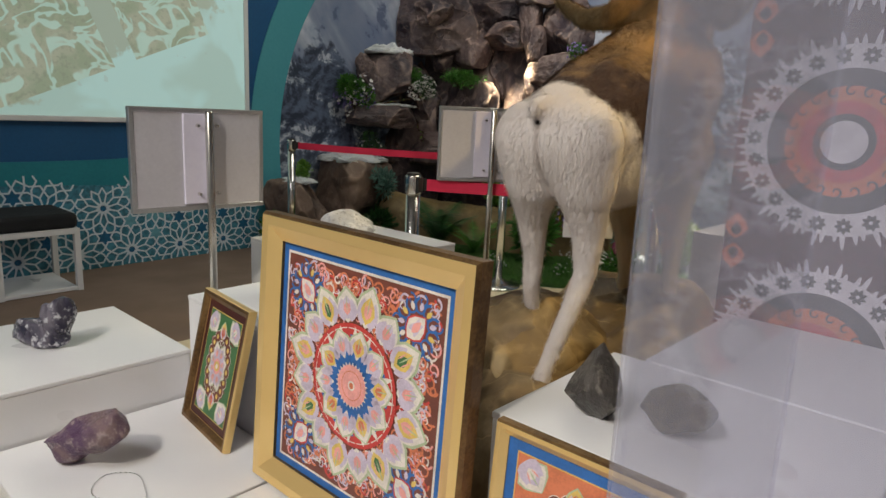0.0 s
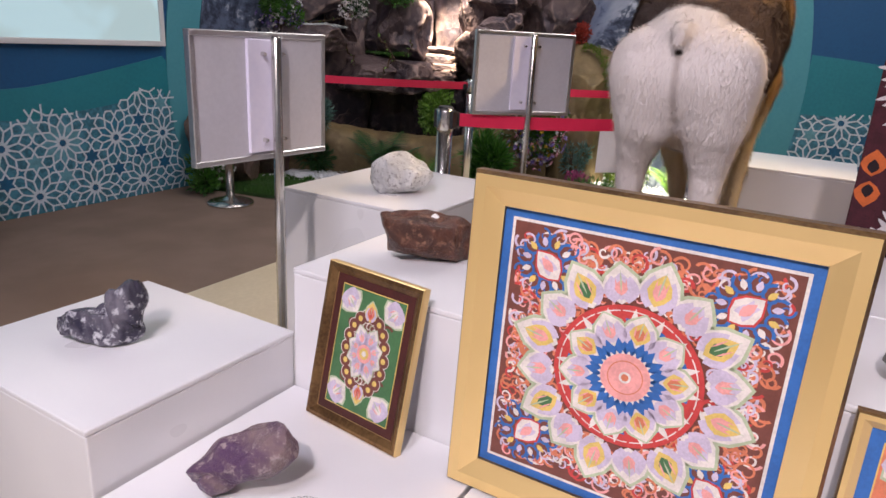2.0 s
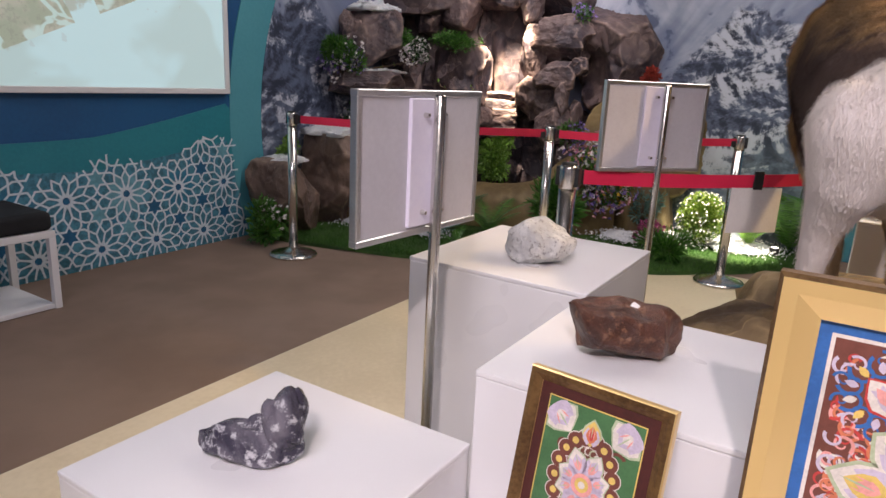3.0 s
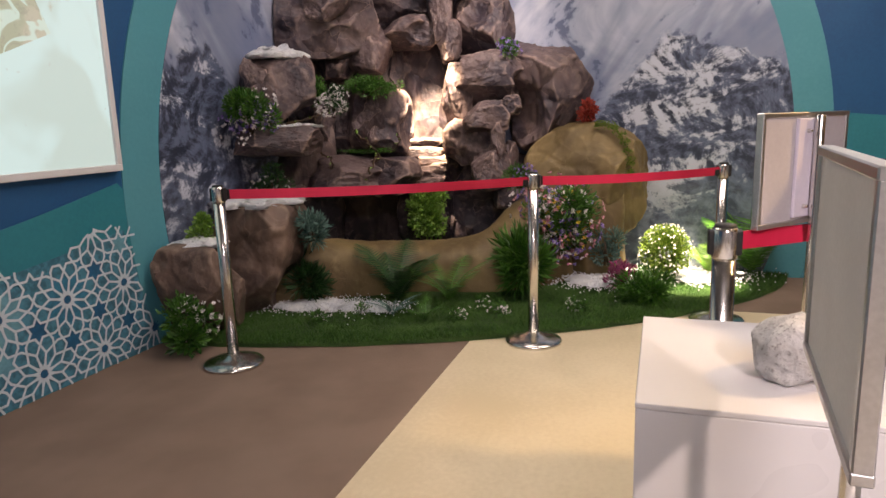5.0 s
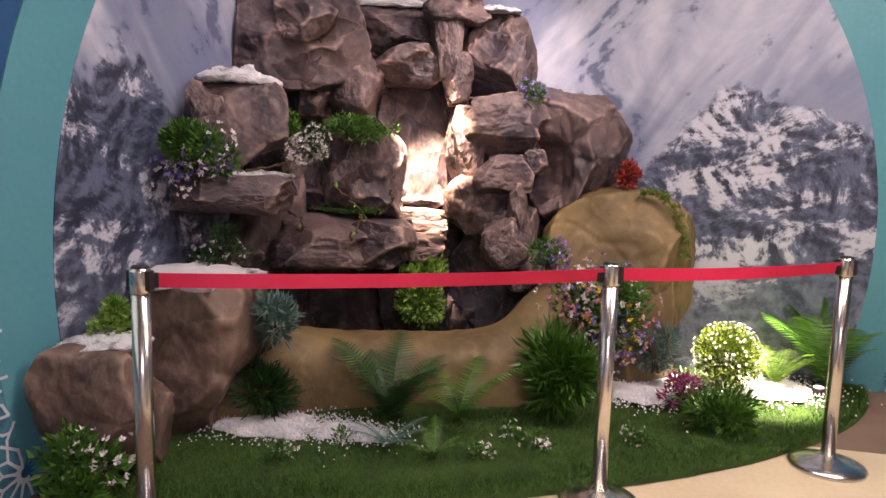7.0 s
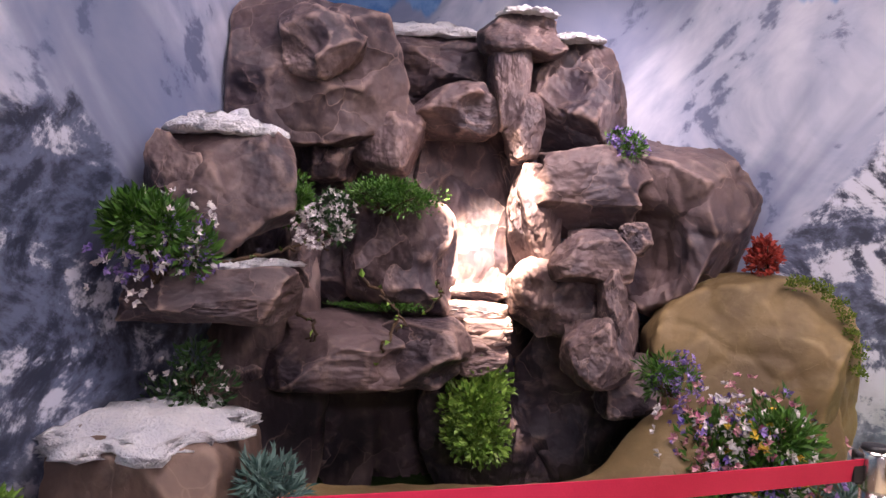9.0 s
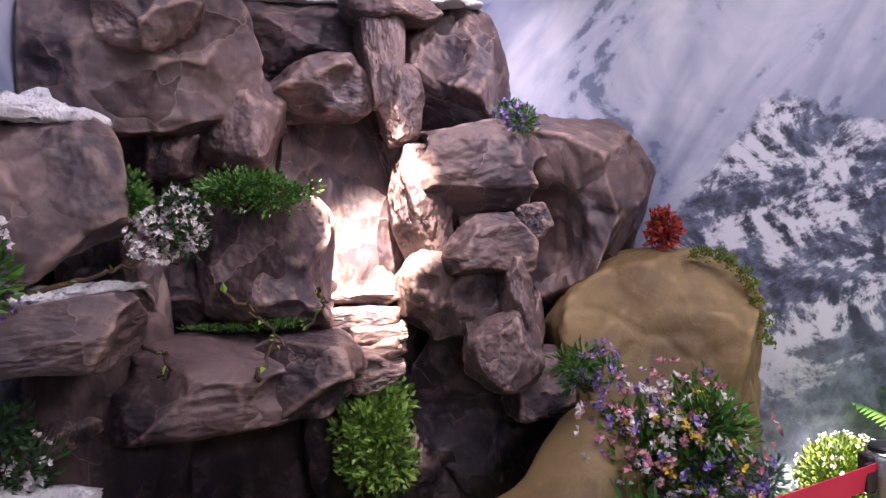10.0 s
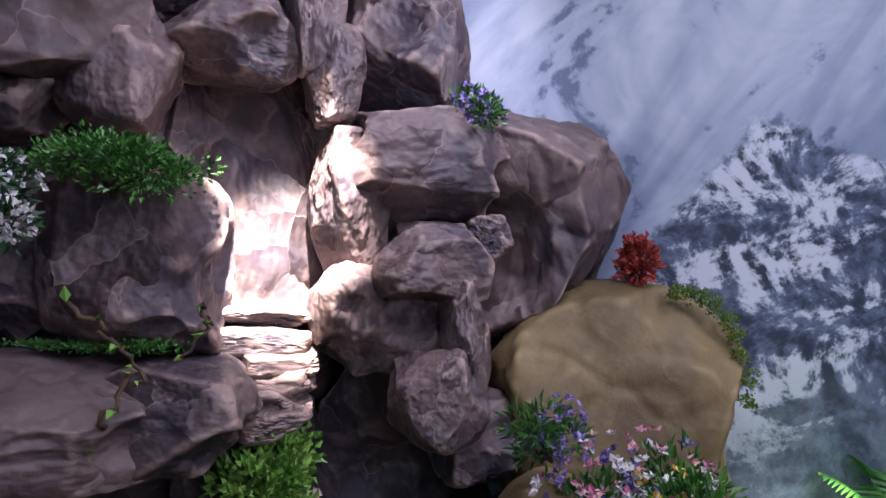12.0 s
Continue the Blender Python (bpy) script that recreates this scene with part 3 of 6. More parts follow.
# ---------------------------------------------------------------- rocks
def boulder_mesh(size, seed, power=3.5, cuts=22, level=4, rough=0.10, grain=5.0, dents=0, chisel=26, nicks=0):
    """A chiselled stone: a rounded block, cut by many planes, then bent, chipped and roughened by noise."""
    rnd = random.Random(seed)
    bm = bmesh.new()
    bmesh.ops.create_icosphere(bm, subdivisions=level, radius=1)
    d = np.array([v.co for v in bm.verts])
    d /= np.linalg.norm(d, axis=1)[:, None]
    p = d * ((np.abs(d) ** power).sum(1) ** (-1 / power))[:, None]
    for _ in range(cuts):
        n = np.array([rnd.gauss(0, 1), rnd.gauss(0, 1), rnd.gauss(0, 0.85)])
        n /= np.linalg.norm(n)
        over = np.maximum(p @ n - rnd.uniform(0.80, 1.04), 0)
        p = p - n * over[:, None]
    for _ in range(chisel):
        n = np.array([rnd.gauss(0, 1), rnd.gauss(0, 1), rnd.gauss(0, 0.9)])
        n /= np.linalg.norm(n)
        side = p @ n
        p = p - n * np.maximum(side - side.max() + rnd.uniform(0.06, 0.24), 0)[:, None]
    for _ in range(dents):
        n = np.array([rnd.gauss(0, 1), rnd.gauss(0, 1), rnd.gauss(0, 0.8)])
        n /= np.linalg.norm(n)
        r = rnd.uniform(0.34, 0.62)
        near = np.linalg.norm(p - n * 0.95, axis=1) / r
        p = p - n * (np.maximum(1 - near ** 2, 0) * r * 0.42)[:, None]
    for _ in range(nicks):
        c = p[rnd.randrange(len(p))]
        n = c / np.linalg.norm(c)
        r = rnd.uniform(0.10, 0.26)
        near = np.linalg.norm((p - c - n * r * 0.25) * np.array([1, 1, rnd.uniform(0.7, 1.6)]), axis=1) / r
        p = p - n * (np.maximum(1 - near ** 2, 0) * r * 0.22)[:, None]
    p = (p - (p.max(0) + p.min(0)) / 2) / ((p.max(0) - p.min(0)) / 2) * 1.06
    q = p * np.array(size)
    s = min(size)
    off = Vector((rnd.uniform(0, 90), rnd.uniform(0, 90), rnd.uniform(0, 90)))
    k0, k1 = 0.9 / max(0.03, s), grain * 0.5 / max(0.03, s)
    for v, c, way in zip(bm.verts, q, d):
        c, way = Vector(c), Vector(way)
        c = c + noise.noise_vector(c * k0 + off) * s * rough * 0.9
        chip = noise.voronoi(c * k0 * 1.7 + off)[0]
        w = (min(chip[1] - chip[0], 0.22) - 0.16) * rough * 0.9
        w += noise.fractal(c * k1 + off, 0.9, 2.1, 4) * rough * 0.07
        w -= max(0.0, 0.10 - abs(noise.noise(c * k0 * 1.1 + off * 2))) * rough * 2.2
        v.co = c + way * w * s
    for f in bm.faces:
        f.smooth = True
    return bm


fountain = thing("rock_fountain", "artificial rock fountain of painted boulders filling the corner", "fountain")
FACE = 14.3 - 90


def boulder(c, size, yaw, seed, power, mat, parent=fountain, name="boulder", cuts=15, level=None, rough=0.18, dents=7, chisel=15):
    bm = boulder_mesh(size, seed, power, cuts, level or (6 if 0.28 < max(size) < 0.5 else 5 if max(size) > 0.09 else 4), rough, 5.0, dents, chisel, 8 if mat in (ROCK, MOUND) else 2)
    m = pose(*c, 0, 0, FACE + yaw)
    for v in bm.verts:
        v.co = m @ v.co
    gone = [v for v in bm.verts if v.co.x > X1 - 0.014 or v.co.y > Y1 - 0.014 or v.co.z < 0.0]
    bmesh.ops.delete(bm, geom=gone, context="VERTS")
    return part(name, bm, mat, parent)


boulder((5.14, 7.79, 2.04), (0.370, 0.275, 0.292), 22, 1, 5.5, ROCK, cuts=7, dents=5, chisel=13, rough=0.12)  # top left
boulder((5.21, 7.75, 1.77), (0.155, 0.175, 0.181), 5, 2, 3, ROCK)  # top left taper
boulder((4.93, 7.67, 2.14), (0.175, 0.150, 0.149), 20, 3, 3, ROCK)  # brow
boulder((5.64, 7.42, 2.17), (0.370, 0.250, 0.182), 0, 4, 6, ROCK, cuts=8, dents=4)  # ridge
boulder((5.33, 7.49, 1.82), (0.152, 0.175, 0.180), -10, 5, 4, ROCK, cuts=8, dents=4, chisel=12, rough=0.13)  # finger
boulder((5.47, 7.20, 1.945), (0.205, 0.17, 0.125), 0, 6, 4, ROCK, cuts=8, dents=4, chisel=12, rough=0.13)  # bowl
boulder((5.95, 7.21, 1.43), (0.292, 0.250, 0.531), 0, 7, 6, ROCK)  # channel
boulder((5.72, 7.43, 1.63), (0.147, 0.200, 0.294), 20, 8, 4, ROCK)  # channel side
boulder((5.49, 6.90, 2.29), (0.205, 0.125, 0.108), 0, 9, 2.6, ROCK, cuts=5, rough=0.12, dents=2)  # cap
boulder((5.50, 6.96, 2.09), (0.098, 0.115, 0.235), 0, 10, 4, ROCK, cuts=4, rough=0.12, dents=2, chisel=5)  # neck
boulder((5.49, 6.89, 1.86), (0.098, 0.11, 0.165), 0, 11, 3, ROCK, cuts=4, rough=0.12, dents=2, chisel=5)  # pendant
boulder((5.75, 6.67, 2.02), (0.251, 0.250, 0.297), -15, 12, 5.5, ROCK, cuts=7, dents=5, chisel=13, rough=0.12)  # top right
boulder((5.56, 6.61, 1.555), (0.325, 0.23, 0.200), -8, 13, 4.2, ROCK, cuts=8, dents=4, chisel=13, rough=0.12)  # shoulder
boulder((5.485, 6.83, 1.44), (0.112, 0.16, 0.235), 4, 14, 4, ROCK, cuts=8, dents=4, chisel=12, rough=0.13)  # shoulder low
boulder((5.82, 6.17, 1.42), (0.355, 0.375, 0.447), 0, 15, 3, ROCK, cuts=10, dents=2, rough=0.14, chisel=14)  # big round
boulder((5.39, 6.37, 1.35), (0.078, 0.075, 0.071), 0, 16, 3, ROCK)  # small a
boulder((5.38, 6.57, 1.255), (0.172, 0.175, 0.130), 0, 17, 4, ROCK, cuts=8, dents=4, chisel=12, rough=0.13)  # skull top
boulder((5.28, 6.52, 0.865), (0.145, 0.165, 0.150), 0, 18, 3, ROCK, cuts=10, dents=1, chisel=14, rough=0.2)  # skull low
boulder((5.27, 6.455, 1.07), (0.055, 0.085, 0.150), 0, 19, 4, ROCK, cuts=6, dents=1, chisel=10)  # skull post
boulder((5.42, 6.60, 1.05), (0.150, 0.110, 0.170), 0, 20, 4, ROCK, cuts=8, dents=4, chisel=12, rough=0.13)  # skull back
boulder((5.44, 6.82, 1.09), (0.118, 0.165, 0.195), 8, 21, 4, ROCK, cuts=8, dents=4, chisel=12, rough=0.13)  # cheek
boulder((5.45, 6.39, 0.94), (0.057, 0.100, 0.140), 0, 22, 3, ROCK)  # small b
boulder((5.70, 6.54, 0.52), (0.418, 0.150, 0.446), 0, 23, 5, ROCK)  # dark back
boulder((5.44, 6.37, 0.69), (0.160, 0.150, 0.125), 0, 24, 5, ROCK, cuts=5, chisel=8)  # nub
boulder((5.22, 7.40, 1.235), (0.235, 0.175, 0.255), -12, 25, 5.5, ROCK, cuts=7, dents=5, chisel=13, rough=0.12)  # ledge
boulder((5.36, 7.78, 1.18), (0.191, 0.200, 0.205), 0, 26, 8, ROCK, cuts=5, dents=2)  # red pillar
boulder((5.08, 7.62, 0.845), (0.335, 0.28, 0.150), 4, 27, 5.5, ROCK, cuts=7, dents=5, chisel=13, rough=0.12)  # shelf
boulder((5.20, 7.26, 0.825), (0.205, 0.25, 0.145), -6, 28, 5.5, ROCK, cuts=7, dents=5, chisel=13, rough=0.12)  # shelf right
boulder((5.33, 8.08, 0.31), (0.391, 0.150, 0.283), 10, 29, 5, ROCK)  # cave left
boulder((5.72, 7.62, 0.24), (0.262, 0.150, 0.306), 0, 30, 5, ROCK)  # cave mid
boulder((4.52, 7.87, 1.51), (0.235, 0.205, 0.232), 34, 31, 5.5, ROCK, cuts=7, dents=5, chisel=13, rough=0.12)  # column
boulder((4.37, 7.96, 1.52), (0.098, 0.150, 0.184), 20, 32, 4.5, ROCK)  # column side
boulder((4.40, 7.80, 1.14), (0.305, 0.24, 0.100), 28, 33, 5, ROCK, cuts=8, dents=3, chisel=12, rough=0.12)  # left ledge
boulder((5.02, 7.92, 1.30), (0.198, 0.200, 0.321), 0, 34, 4, ROCK)  # behind left
boulder((4.79, 8.12, 0.80), (0.299, 0.175, 0.199), 25, 35, 4.5, ROCK)  # under left
boulder((5.60, 5.82, 0.745), (0.465, 0.375, 0.43), 0, 36, 2.6, TAN, cuts=10, rough=0.13, dents=0, chisel=8)  # tan boulder
boulder((5.50, 5.74, 0.15), (0.254, 0.300, 0.545), 0, 37, 4, TAN, cuts=9, rough=0.11, dents=0)  # tan leg
# the basin's sculpted rim: one smooth tan wall that dips in the middle
rim = bmesh.new()
rows = []
crest = ((5.34, 6.06, 0.60), (5.12, 6.24, 0.66), (4.96, 6.46, 0.45), (4.88, 6.72, 0.39), (4.82, 7.00, 0.375), (4.70, 7.26, 0.385), (4.55, 7.48, 0.44), (4.40, 7.66, 0.48), (4.28, 7.86, 0.46))
for i in range(97):
    f = i / 96 * (len(crest) - 1)
    k = min(int(f), len(crest) - 2)
    g = f - k
    p0, p1, p2, p3 = (Vector(crest[min(max(k + q, 0), len(crest) - 1)]) for q in (-1, 0, 1, 2))
    c = 0.5 * (2 * p1 + (p2 - p0) * g + (2 * p0 - 5 * p1 + 4 * p2 - p3) * g * g + (3 * p1 - p0 - 3 * p2 + p3) * g ** 3)
    way = ((p2 - p0) + (2 * p0 - 5 * p1 + 4 * p2 - p3) * 2 * g + (3 * p1 - p0 - 3 * p2 + p3) * 3 * g * g).normalized()
    front = Vector((way.y, -way.x, 0)).normalized()
    if front.x > 0:
        front = -front
    row = []
    for j in range(21):
        a = math.pi * j / 20
        across = math.cos(a)
        wide = 0.27 if across > 0 else 0.16
        q = Vector((c.x, c.y, 0)) + front * (wide * abs(across) ** 0.75 * (1 if across > 0 else -1)) + Vector((0, 0, c.z * math.sin(a) ** 0.55))
        d = 0.045 * noise.noise(q * 2.6) + 0.018 * noise.noise(q * 7) + 0.006 * noise.noise(q * 19)
        row.append(rim.verts.new(q + front * across * d + Vector((0, 0, d * 0.7 * math.sin(a)))))
    rows.append(row)
for r0, r1 in zip(rows, rows[1:]):
    for j in range(20):
        rim.faces.new((r0[j], r0[j + 1], r1[j + 1], r1[j])).smooth = True
bmesh.ops.recalc_face_normals(rim, faces=rim.faces[:])
part("basin_rim", rim, TAN, fountain, "smooth tan painted rim of the dark basin")
boulder((4.10, 7.87, 0.38), (0.31, 0.30, 0.36), 0, 41, 8, BROWN, cuts=4, dents=2, chisel=7, rough=0.13)  # low left
boulder((3.51, 7.88, 0.27), (0.205, 0.20, 0.29), 8, 42, 8, BROWN, cuts=4, dents=2, chisel=7, rough=0.13)  # low front
boulder((5.58, 7.88, 0.99), (0.540, 0.300, 1.357), 20, 81, 6, ROCK)  # core left
boulder((6.08, 6.95, 0.96), (0.613, 0.250, 1.446), 0, 82, 6, ROCK)  # core mid
boulder((5.98, 6.11, 0.70), (0.375, 0.250, 1.011), 0, 83, 6, ROCK)  # core right
boulder((4.97, 8.11, 0.80), (0.402, 0.250, 0.916), 35, 84, 6, ROCK)  # core far
boulder((5.66, 6.93, 0.19), (0.274, 0.125, 0.439), 0, 43, 4, ROCK)  # dark low
boulder((5.73, 7.03, 1.38), (0.30, 0.115, 0.62), 0, 86, 5, ROCK, cuts=4, rough=0.12, dents=4)  # channel of the fall
boulder((5.52, 7.14, 0.42), (0.22, 0.13, 0.42), 0, 88, 5, ROCK, dents=2)  # behind the ivy
# stacked lit stones of the fall
for i, (z, dx, w) in enumerate(((1.07, 0.00, 0.14), (1.005, -0.02, 0.15), (0.945, 0.01, 0.14), (0.885, 0.015, 0.13), (0.825, 0.03, 0.11), (0.765, 0.035, 0.10))):
    boulder((5.47 - 0.022 * i, 7.08 - dx, z), (w * 1.08, 0.14, 0.044), 3 * i - 8, 70 + i, 8, ROCK, name="step_stone", level=4, cuts=3, chisel=5, dents=2)


def snow_cap(c, size, yaw, seed):
    """A lumpy patch of snow on a ledge."""
    bm = bmesh.new()
    bmesh.ops.create_icosphere(bm, subdivisions=4, radius=1)
    off = Vector((seed * 3.1, 0, 0))
    m = pose(*c, 0, 0, FACE + yaw)
    for v in bm.verts:
        d = v.co.copy()
        k = 1 + 0.34 * noise.noise(Vector((d.x, d.y, 0)) * 2.3 + off) + 0.24 * noise.noise(Vector((d.x, d.y, 0)) * 9 + off)
        p = Vector((d.x * size[0] * k, d.y * size[1] * k, max(d.z, -0.25) * size[2] * 0.8 * (1 + 0.9 * noise.noise(d * 4 + off)) + 0.009 * noise.noise(d * 19 + off)))
        v.co = m @ p
        v.co.x, v.co.y = min(v.co.x, X1 - 0.016), min(v.co.y, Y1 - 0.016)
    for f in bm.faces:
        f.smooth = True
    return part("snow_patch", bm, SNOW, fountain, "white artificial snow on a ledge")


snow_cap((4.53, 7.86, 1.722), (0.205, 0.17, 0.075), 30, 1)
snow_cap((4.56, 7.76, 1.235), (0.17, 0.10, 0.03), 28, 2)
snow_cap((4.36, 7.74, 1.235), (0.07, 0.06, 0.02), 10, 12)
snow_cap((5.58, 7.42, 2.330), (0.30, 0.17, 0.075), 0, 3)
snow_cap((5.43, 6.87, 2.375), (0.13, 0.09, 0.035), 0, 4)
snow_cap((5.64, 6.68, 2.295), (0.15, 0.12, 0.04), 0, 5)
snow_cap((5.10, 7.85, 2.33), (0.22, 0.16, 0.04), 0, 8)
snow_cap((4.09, 7.85, 0.750), (0.315, 0.28, 0.060), 0, 6)
snow_cap((3.51, 7.87, 0.570), (0.17, 0.14, 0.040), 0, 7)


# ---------------------------------------------------------------- turf
def turf_edge(a, k=1.0):
    """The turf's outer edge, a flattened quarter round about the corner."""
    ca, sa = max(0.0, math.cos(a)) ** (2 / 1.64), max(0.0, math.sin(a)) ** (2 / 1.64)
    return X1 - 0.02 - 2.42 * ca * k, Y1 - 0.02 - 3.70 * sa * k


bm = bmesh.new()
rows = []
for j in range(15):
    k = 1 - 0.999 * j / 14
    rows.append([bm.verts.new((*turf_edge(math.pi / 2 * i / 60, k), (0.035 if j else 0.004) + 0.05 * (1 - k) + 0.012 * noise.noise(Vector((i * 0.3, j * 0.6, 0))))) for i in range(61)])
for a, b in zip(rows, rows[1:]):
    for i in range(60):
        bm.faces.new((a[i], a[i + 1], b[i + 1], b[i])).smooth = True
turf = tagged(part("turf", bm, TURF), "dark green artificial grass mat round the fountain", "grass", "", "structure")


def strewn(name, count, lo, hi, length, width, mat, parent, label, spread=0.5, seed=3, lift=0.035):
    """Short blades over the turf between two depths from its edge."""
    rng = np.random.default_rng(seed)
    a = rng.uniform(0, math.pi / 2, count)
    k = np.sqrt(rng.uniform(lo, hi, count))
    ca, sa = np.cos(a) ** (2 / 1.64), np.sin(a) ** (2 / 1.64)
    base = np.stack([X1 - 0.02 - 2.42 * ca * k, Y1 - 0.02 - 3.70 * sa * k, lift + 0.05 * (1 - k) - 0.012], 1)
    lean = rng.normal(0, spread, (count, 2))
    tip = base + np.stack([lean[:, 0] * length, lean[:, 1] * length, length * rng.uniform(0.6, 1.2, count)], 1)
    turn = rng.uniform(0, math.pi, count)
    side = np.stack([np.cos(turn), np.sin(turn), 0 * turn], 1) * width / 2
    verts = np.stack([base - side, base + side, tip], 1).reshape(-1, 3)
    verts[:, 0], verts[:, 1] = np.minimum(verts[:, 0], X1 - 0.02), np.minimum(verts[:, 1], Y1 - 0.02)
    me = bpy.data.meshes.new(name)
    me.from_pydata(verts.tolist(), [], np.arange(count * 3).reshape(-1, 3).tolist())
    me.materials.append(mat)
    ob = new(name, me)
    ob.parent = parent
    return tagged(ob, label, kind="stuff")


strewn("grass_blades", 52000, 0.45, 1.0, 0.030, 0.005, BLADES, turf, "short green artificial grass blades")


# ---------------------------------------------------------------- plants
def leaf_bm(spots, length, width, rnd, curl=0.25, bm=None):
    """Leaves of two bent halves at (place, direction) spots."""
    bm = bm or bmesh.new()
    for p, d in spots:
        d = d.normalized()
        s = d.cross(Vector((rnd.gauss(0, 1), rnd.gauss(0, 1), rnd.gauss(0, 1)))).normalized()
        n = d.cross(s)
        k = rnd.uniform(0.65, 1.25)
        L, W = length * k, width * k
        a, t = bm.verts.new(p), bm.verts.new(p + d * L - n * L * curl)
        l, r = bm.verts.new(p + d * L * 0.5 + s * W / 2 + n * W * 0.2), bm.verts.new(p + d * L * 0.5 - s * W / 2 + n * W * 0.2)
        bm.faces.new((a, l, t))
        bm.faces.new((a, t, r))
    return bm


def clump_spots(c, r, count, rnd, shell=0.5, up=0.35, lumps=5):
    """Spots over a lumpy cloud of smaller balls, so that the outline is uneven."""
    c = Vector(c)
    balls = [(c + Vector([rnd.uniform(-0.6, 0.6) * a for a in r]), rnd.uniform(0.42, 0.7)) for _ in range(lumps)] if lumps > 1 else [(c, 1.0)]
    out = []
    for _ in range(count):
        b, k = rnd.choice(balls)
        d = Vector((rnd.gauss(0, 1), rnd.gauss(0, 1), rnd.gauss(0, 1))).normalized()
        t = rnd.uniform(shell, 1.0)
        p = b + Vector([x * a * k * t for x, a in zip(d, r)])
        p.x, p.y = min(p.x, X1 - 0.05), min(p.y, Y1 - 0.05)
        out.append((p, d + Vector((0, 0, up))))
    return out


def bush(name, label, c, r, count, leaf, mat, seed, flowers=(), stems=True, group="", lumps=6, category="plant"):
    """Foliage of many small leaves over twigs; flowers: (count, size, material, petals) for each sort."""
    rnd = random.Random(seed)
    root = thing(name, label, category, group, m=Matrix.Translation((c[0], c[1], c[2] - r[2])))
    local = Vector((0, 0, r[2]))
    tagged(part("foliage", leaf_bm([(p, d) for p, d in clump_spots(local, r, count, rnd, 0.35, 0.35, lumps)], leaf[0], leaf[1], rnd), mat, root), kind="stuff")
    if stems:
        bm = bmesh.new()
        for _ in range(7):
            e = local + Vector([rnd.uniform(-0.6, 0.6) * a for a in r])
            tube([local * 0.35 + Vector((rnd.uniform(-0.02, 0.02), rnd.uniform(-0.02, 0.02), -0.02)), (local * 0.35 + e) * 0.5, e], [0.005, 0.004, 0.002], 5, bm)
        part("stalk", bm, TWIG, root)
    for n, size, fmat, petals in flowers:
        bm = bmesh.new()
        for p, d in clump_spots(local, [a * 1.12 for a in r], n, rnd, 0.85, 0.2, lumps):
            d = d.normalized()
            s = d.orthogonal().normalized()
            t = d.cross(s)
            for k in range(petals):
                a = 2 * math.pi * k / petals
                out = s * math.cos(a) + t * math.sin(a)
                leaf_bm([(p, out + d * 0.5)], size, size * 0.75, rnd, 0.1, bm)
        tagged(part("blossom", bm, fmat, root), kind="stuff")
    return root


def fern(label, base, count, length, mat, seed, lean=1.0, group="ferns"):
    """Arching fronds with paired leaflets."""
    rnd = random.Random(seed)
    root = thing("fern", label, "fern", group, m=Matrix.Translation(base))
    for i in range(count):
        a = 2 * math.pi * (i + rnd.uniform(-0.3, 0.3)) / count
        L = length * rnd.uniform(0.75, 1.15)
        out = Vector((math.cos(a), math.sin(a), 0))
        rise = rnd.uniform(0.7, 1.1)
        pts = [out * (L * lean * (s ** 1.3) * 0.75) + Vector((0, 0, L * rise * (s - 0.42 * s * s))) for s in [k / 12 for k in range(13)]]
        for p in pts:
            p.x, p.y = min(p.x, X1 - 0.05 - base[0]), min(p.y, Y1 - 0.05 - base[1])
        bm = tube(pts, [0.004 - 0.0028 * k / 12 for k in range(13)], 5)
        for k in range(2, 27):
            s = k / 27
            j = min(11, int(s * 12))
            p = pts[j].lerp(pts[j + 1], s * 12 - j)
            d = (pts[j + 1] - pts[j]).normalized() if (pts[j + 1] - pts[j]).length > 1e-5 else out
            side = d.cross(Vector((0, 0, 1)))
            side = side.normalized() if side.length > 1e-4 else Vector((0, 1, 0))
            w = L * 0.19 * math.sin(math.pi * min(1, s * 0.9 + 0.1)) ** 0.7
            for sg in (1, -1):
                tip = p + side * sg * w + d * w * 0.45 - Vector((0, 0, w * 0.18))
                x = d * L * 0.0115
                bm.faces.new([bm.verts.new(v) for v in (p - x, p + x, tip)])
        part("frond", bm, mat, root)
    return root


def moss_pad(c, size, count, seed, mat=MOSS, leaf=(0.014, 0.010), name="moss", label="green moss pad on the rock"):
    rnd = random.Random(seed)
    root = thing(name, label, "moss", m=Matrix.Translation(c))
    spots = clump_spots((0, 0, 0), size, count, rnd, 0.2, 0.8, 7)
    spots = [(Vector((min(p.x, X1 - 0.03 - c[0]), min(p.y, Y1 - 0.03 - c[1]), p.z)), d) for p, d in spots]
    tagged(part("tuft", leaf_bm(spots, leaf[0], leaf[1], rnd), mat, root), kind="stuff")
    return root



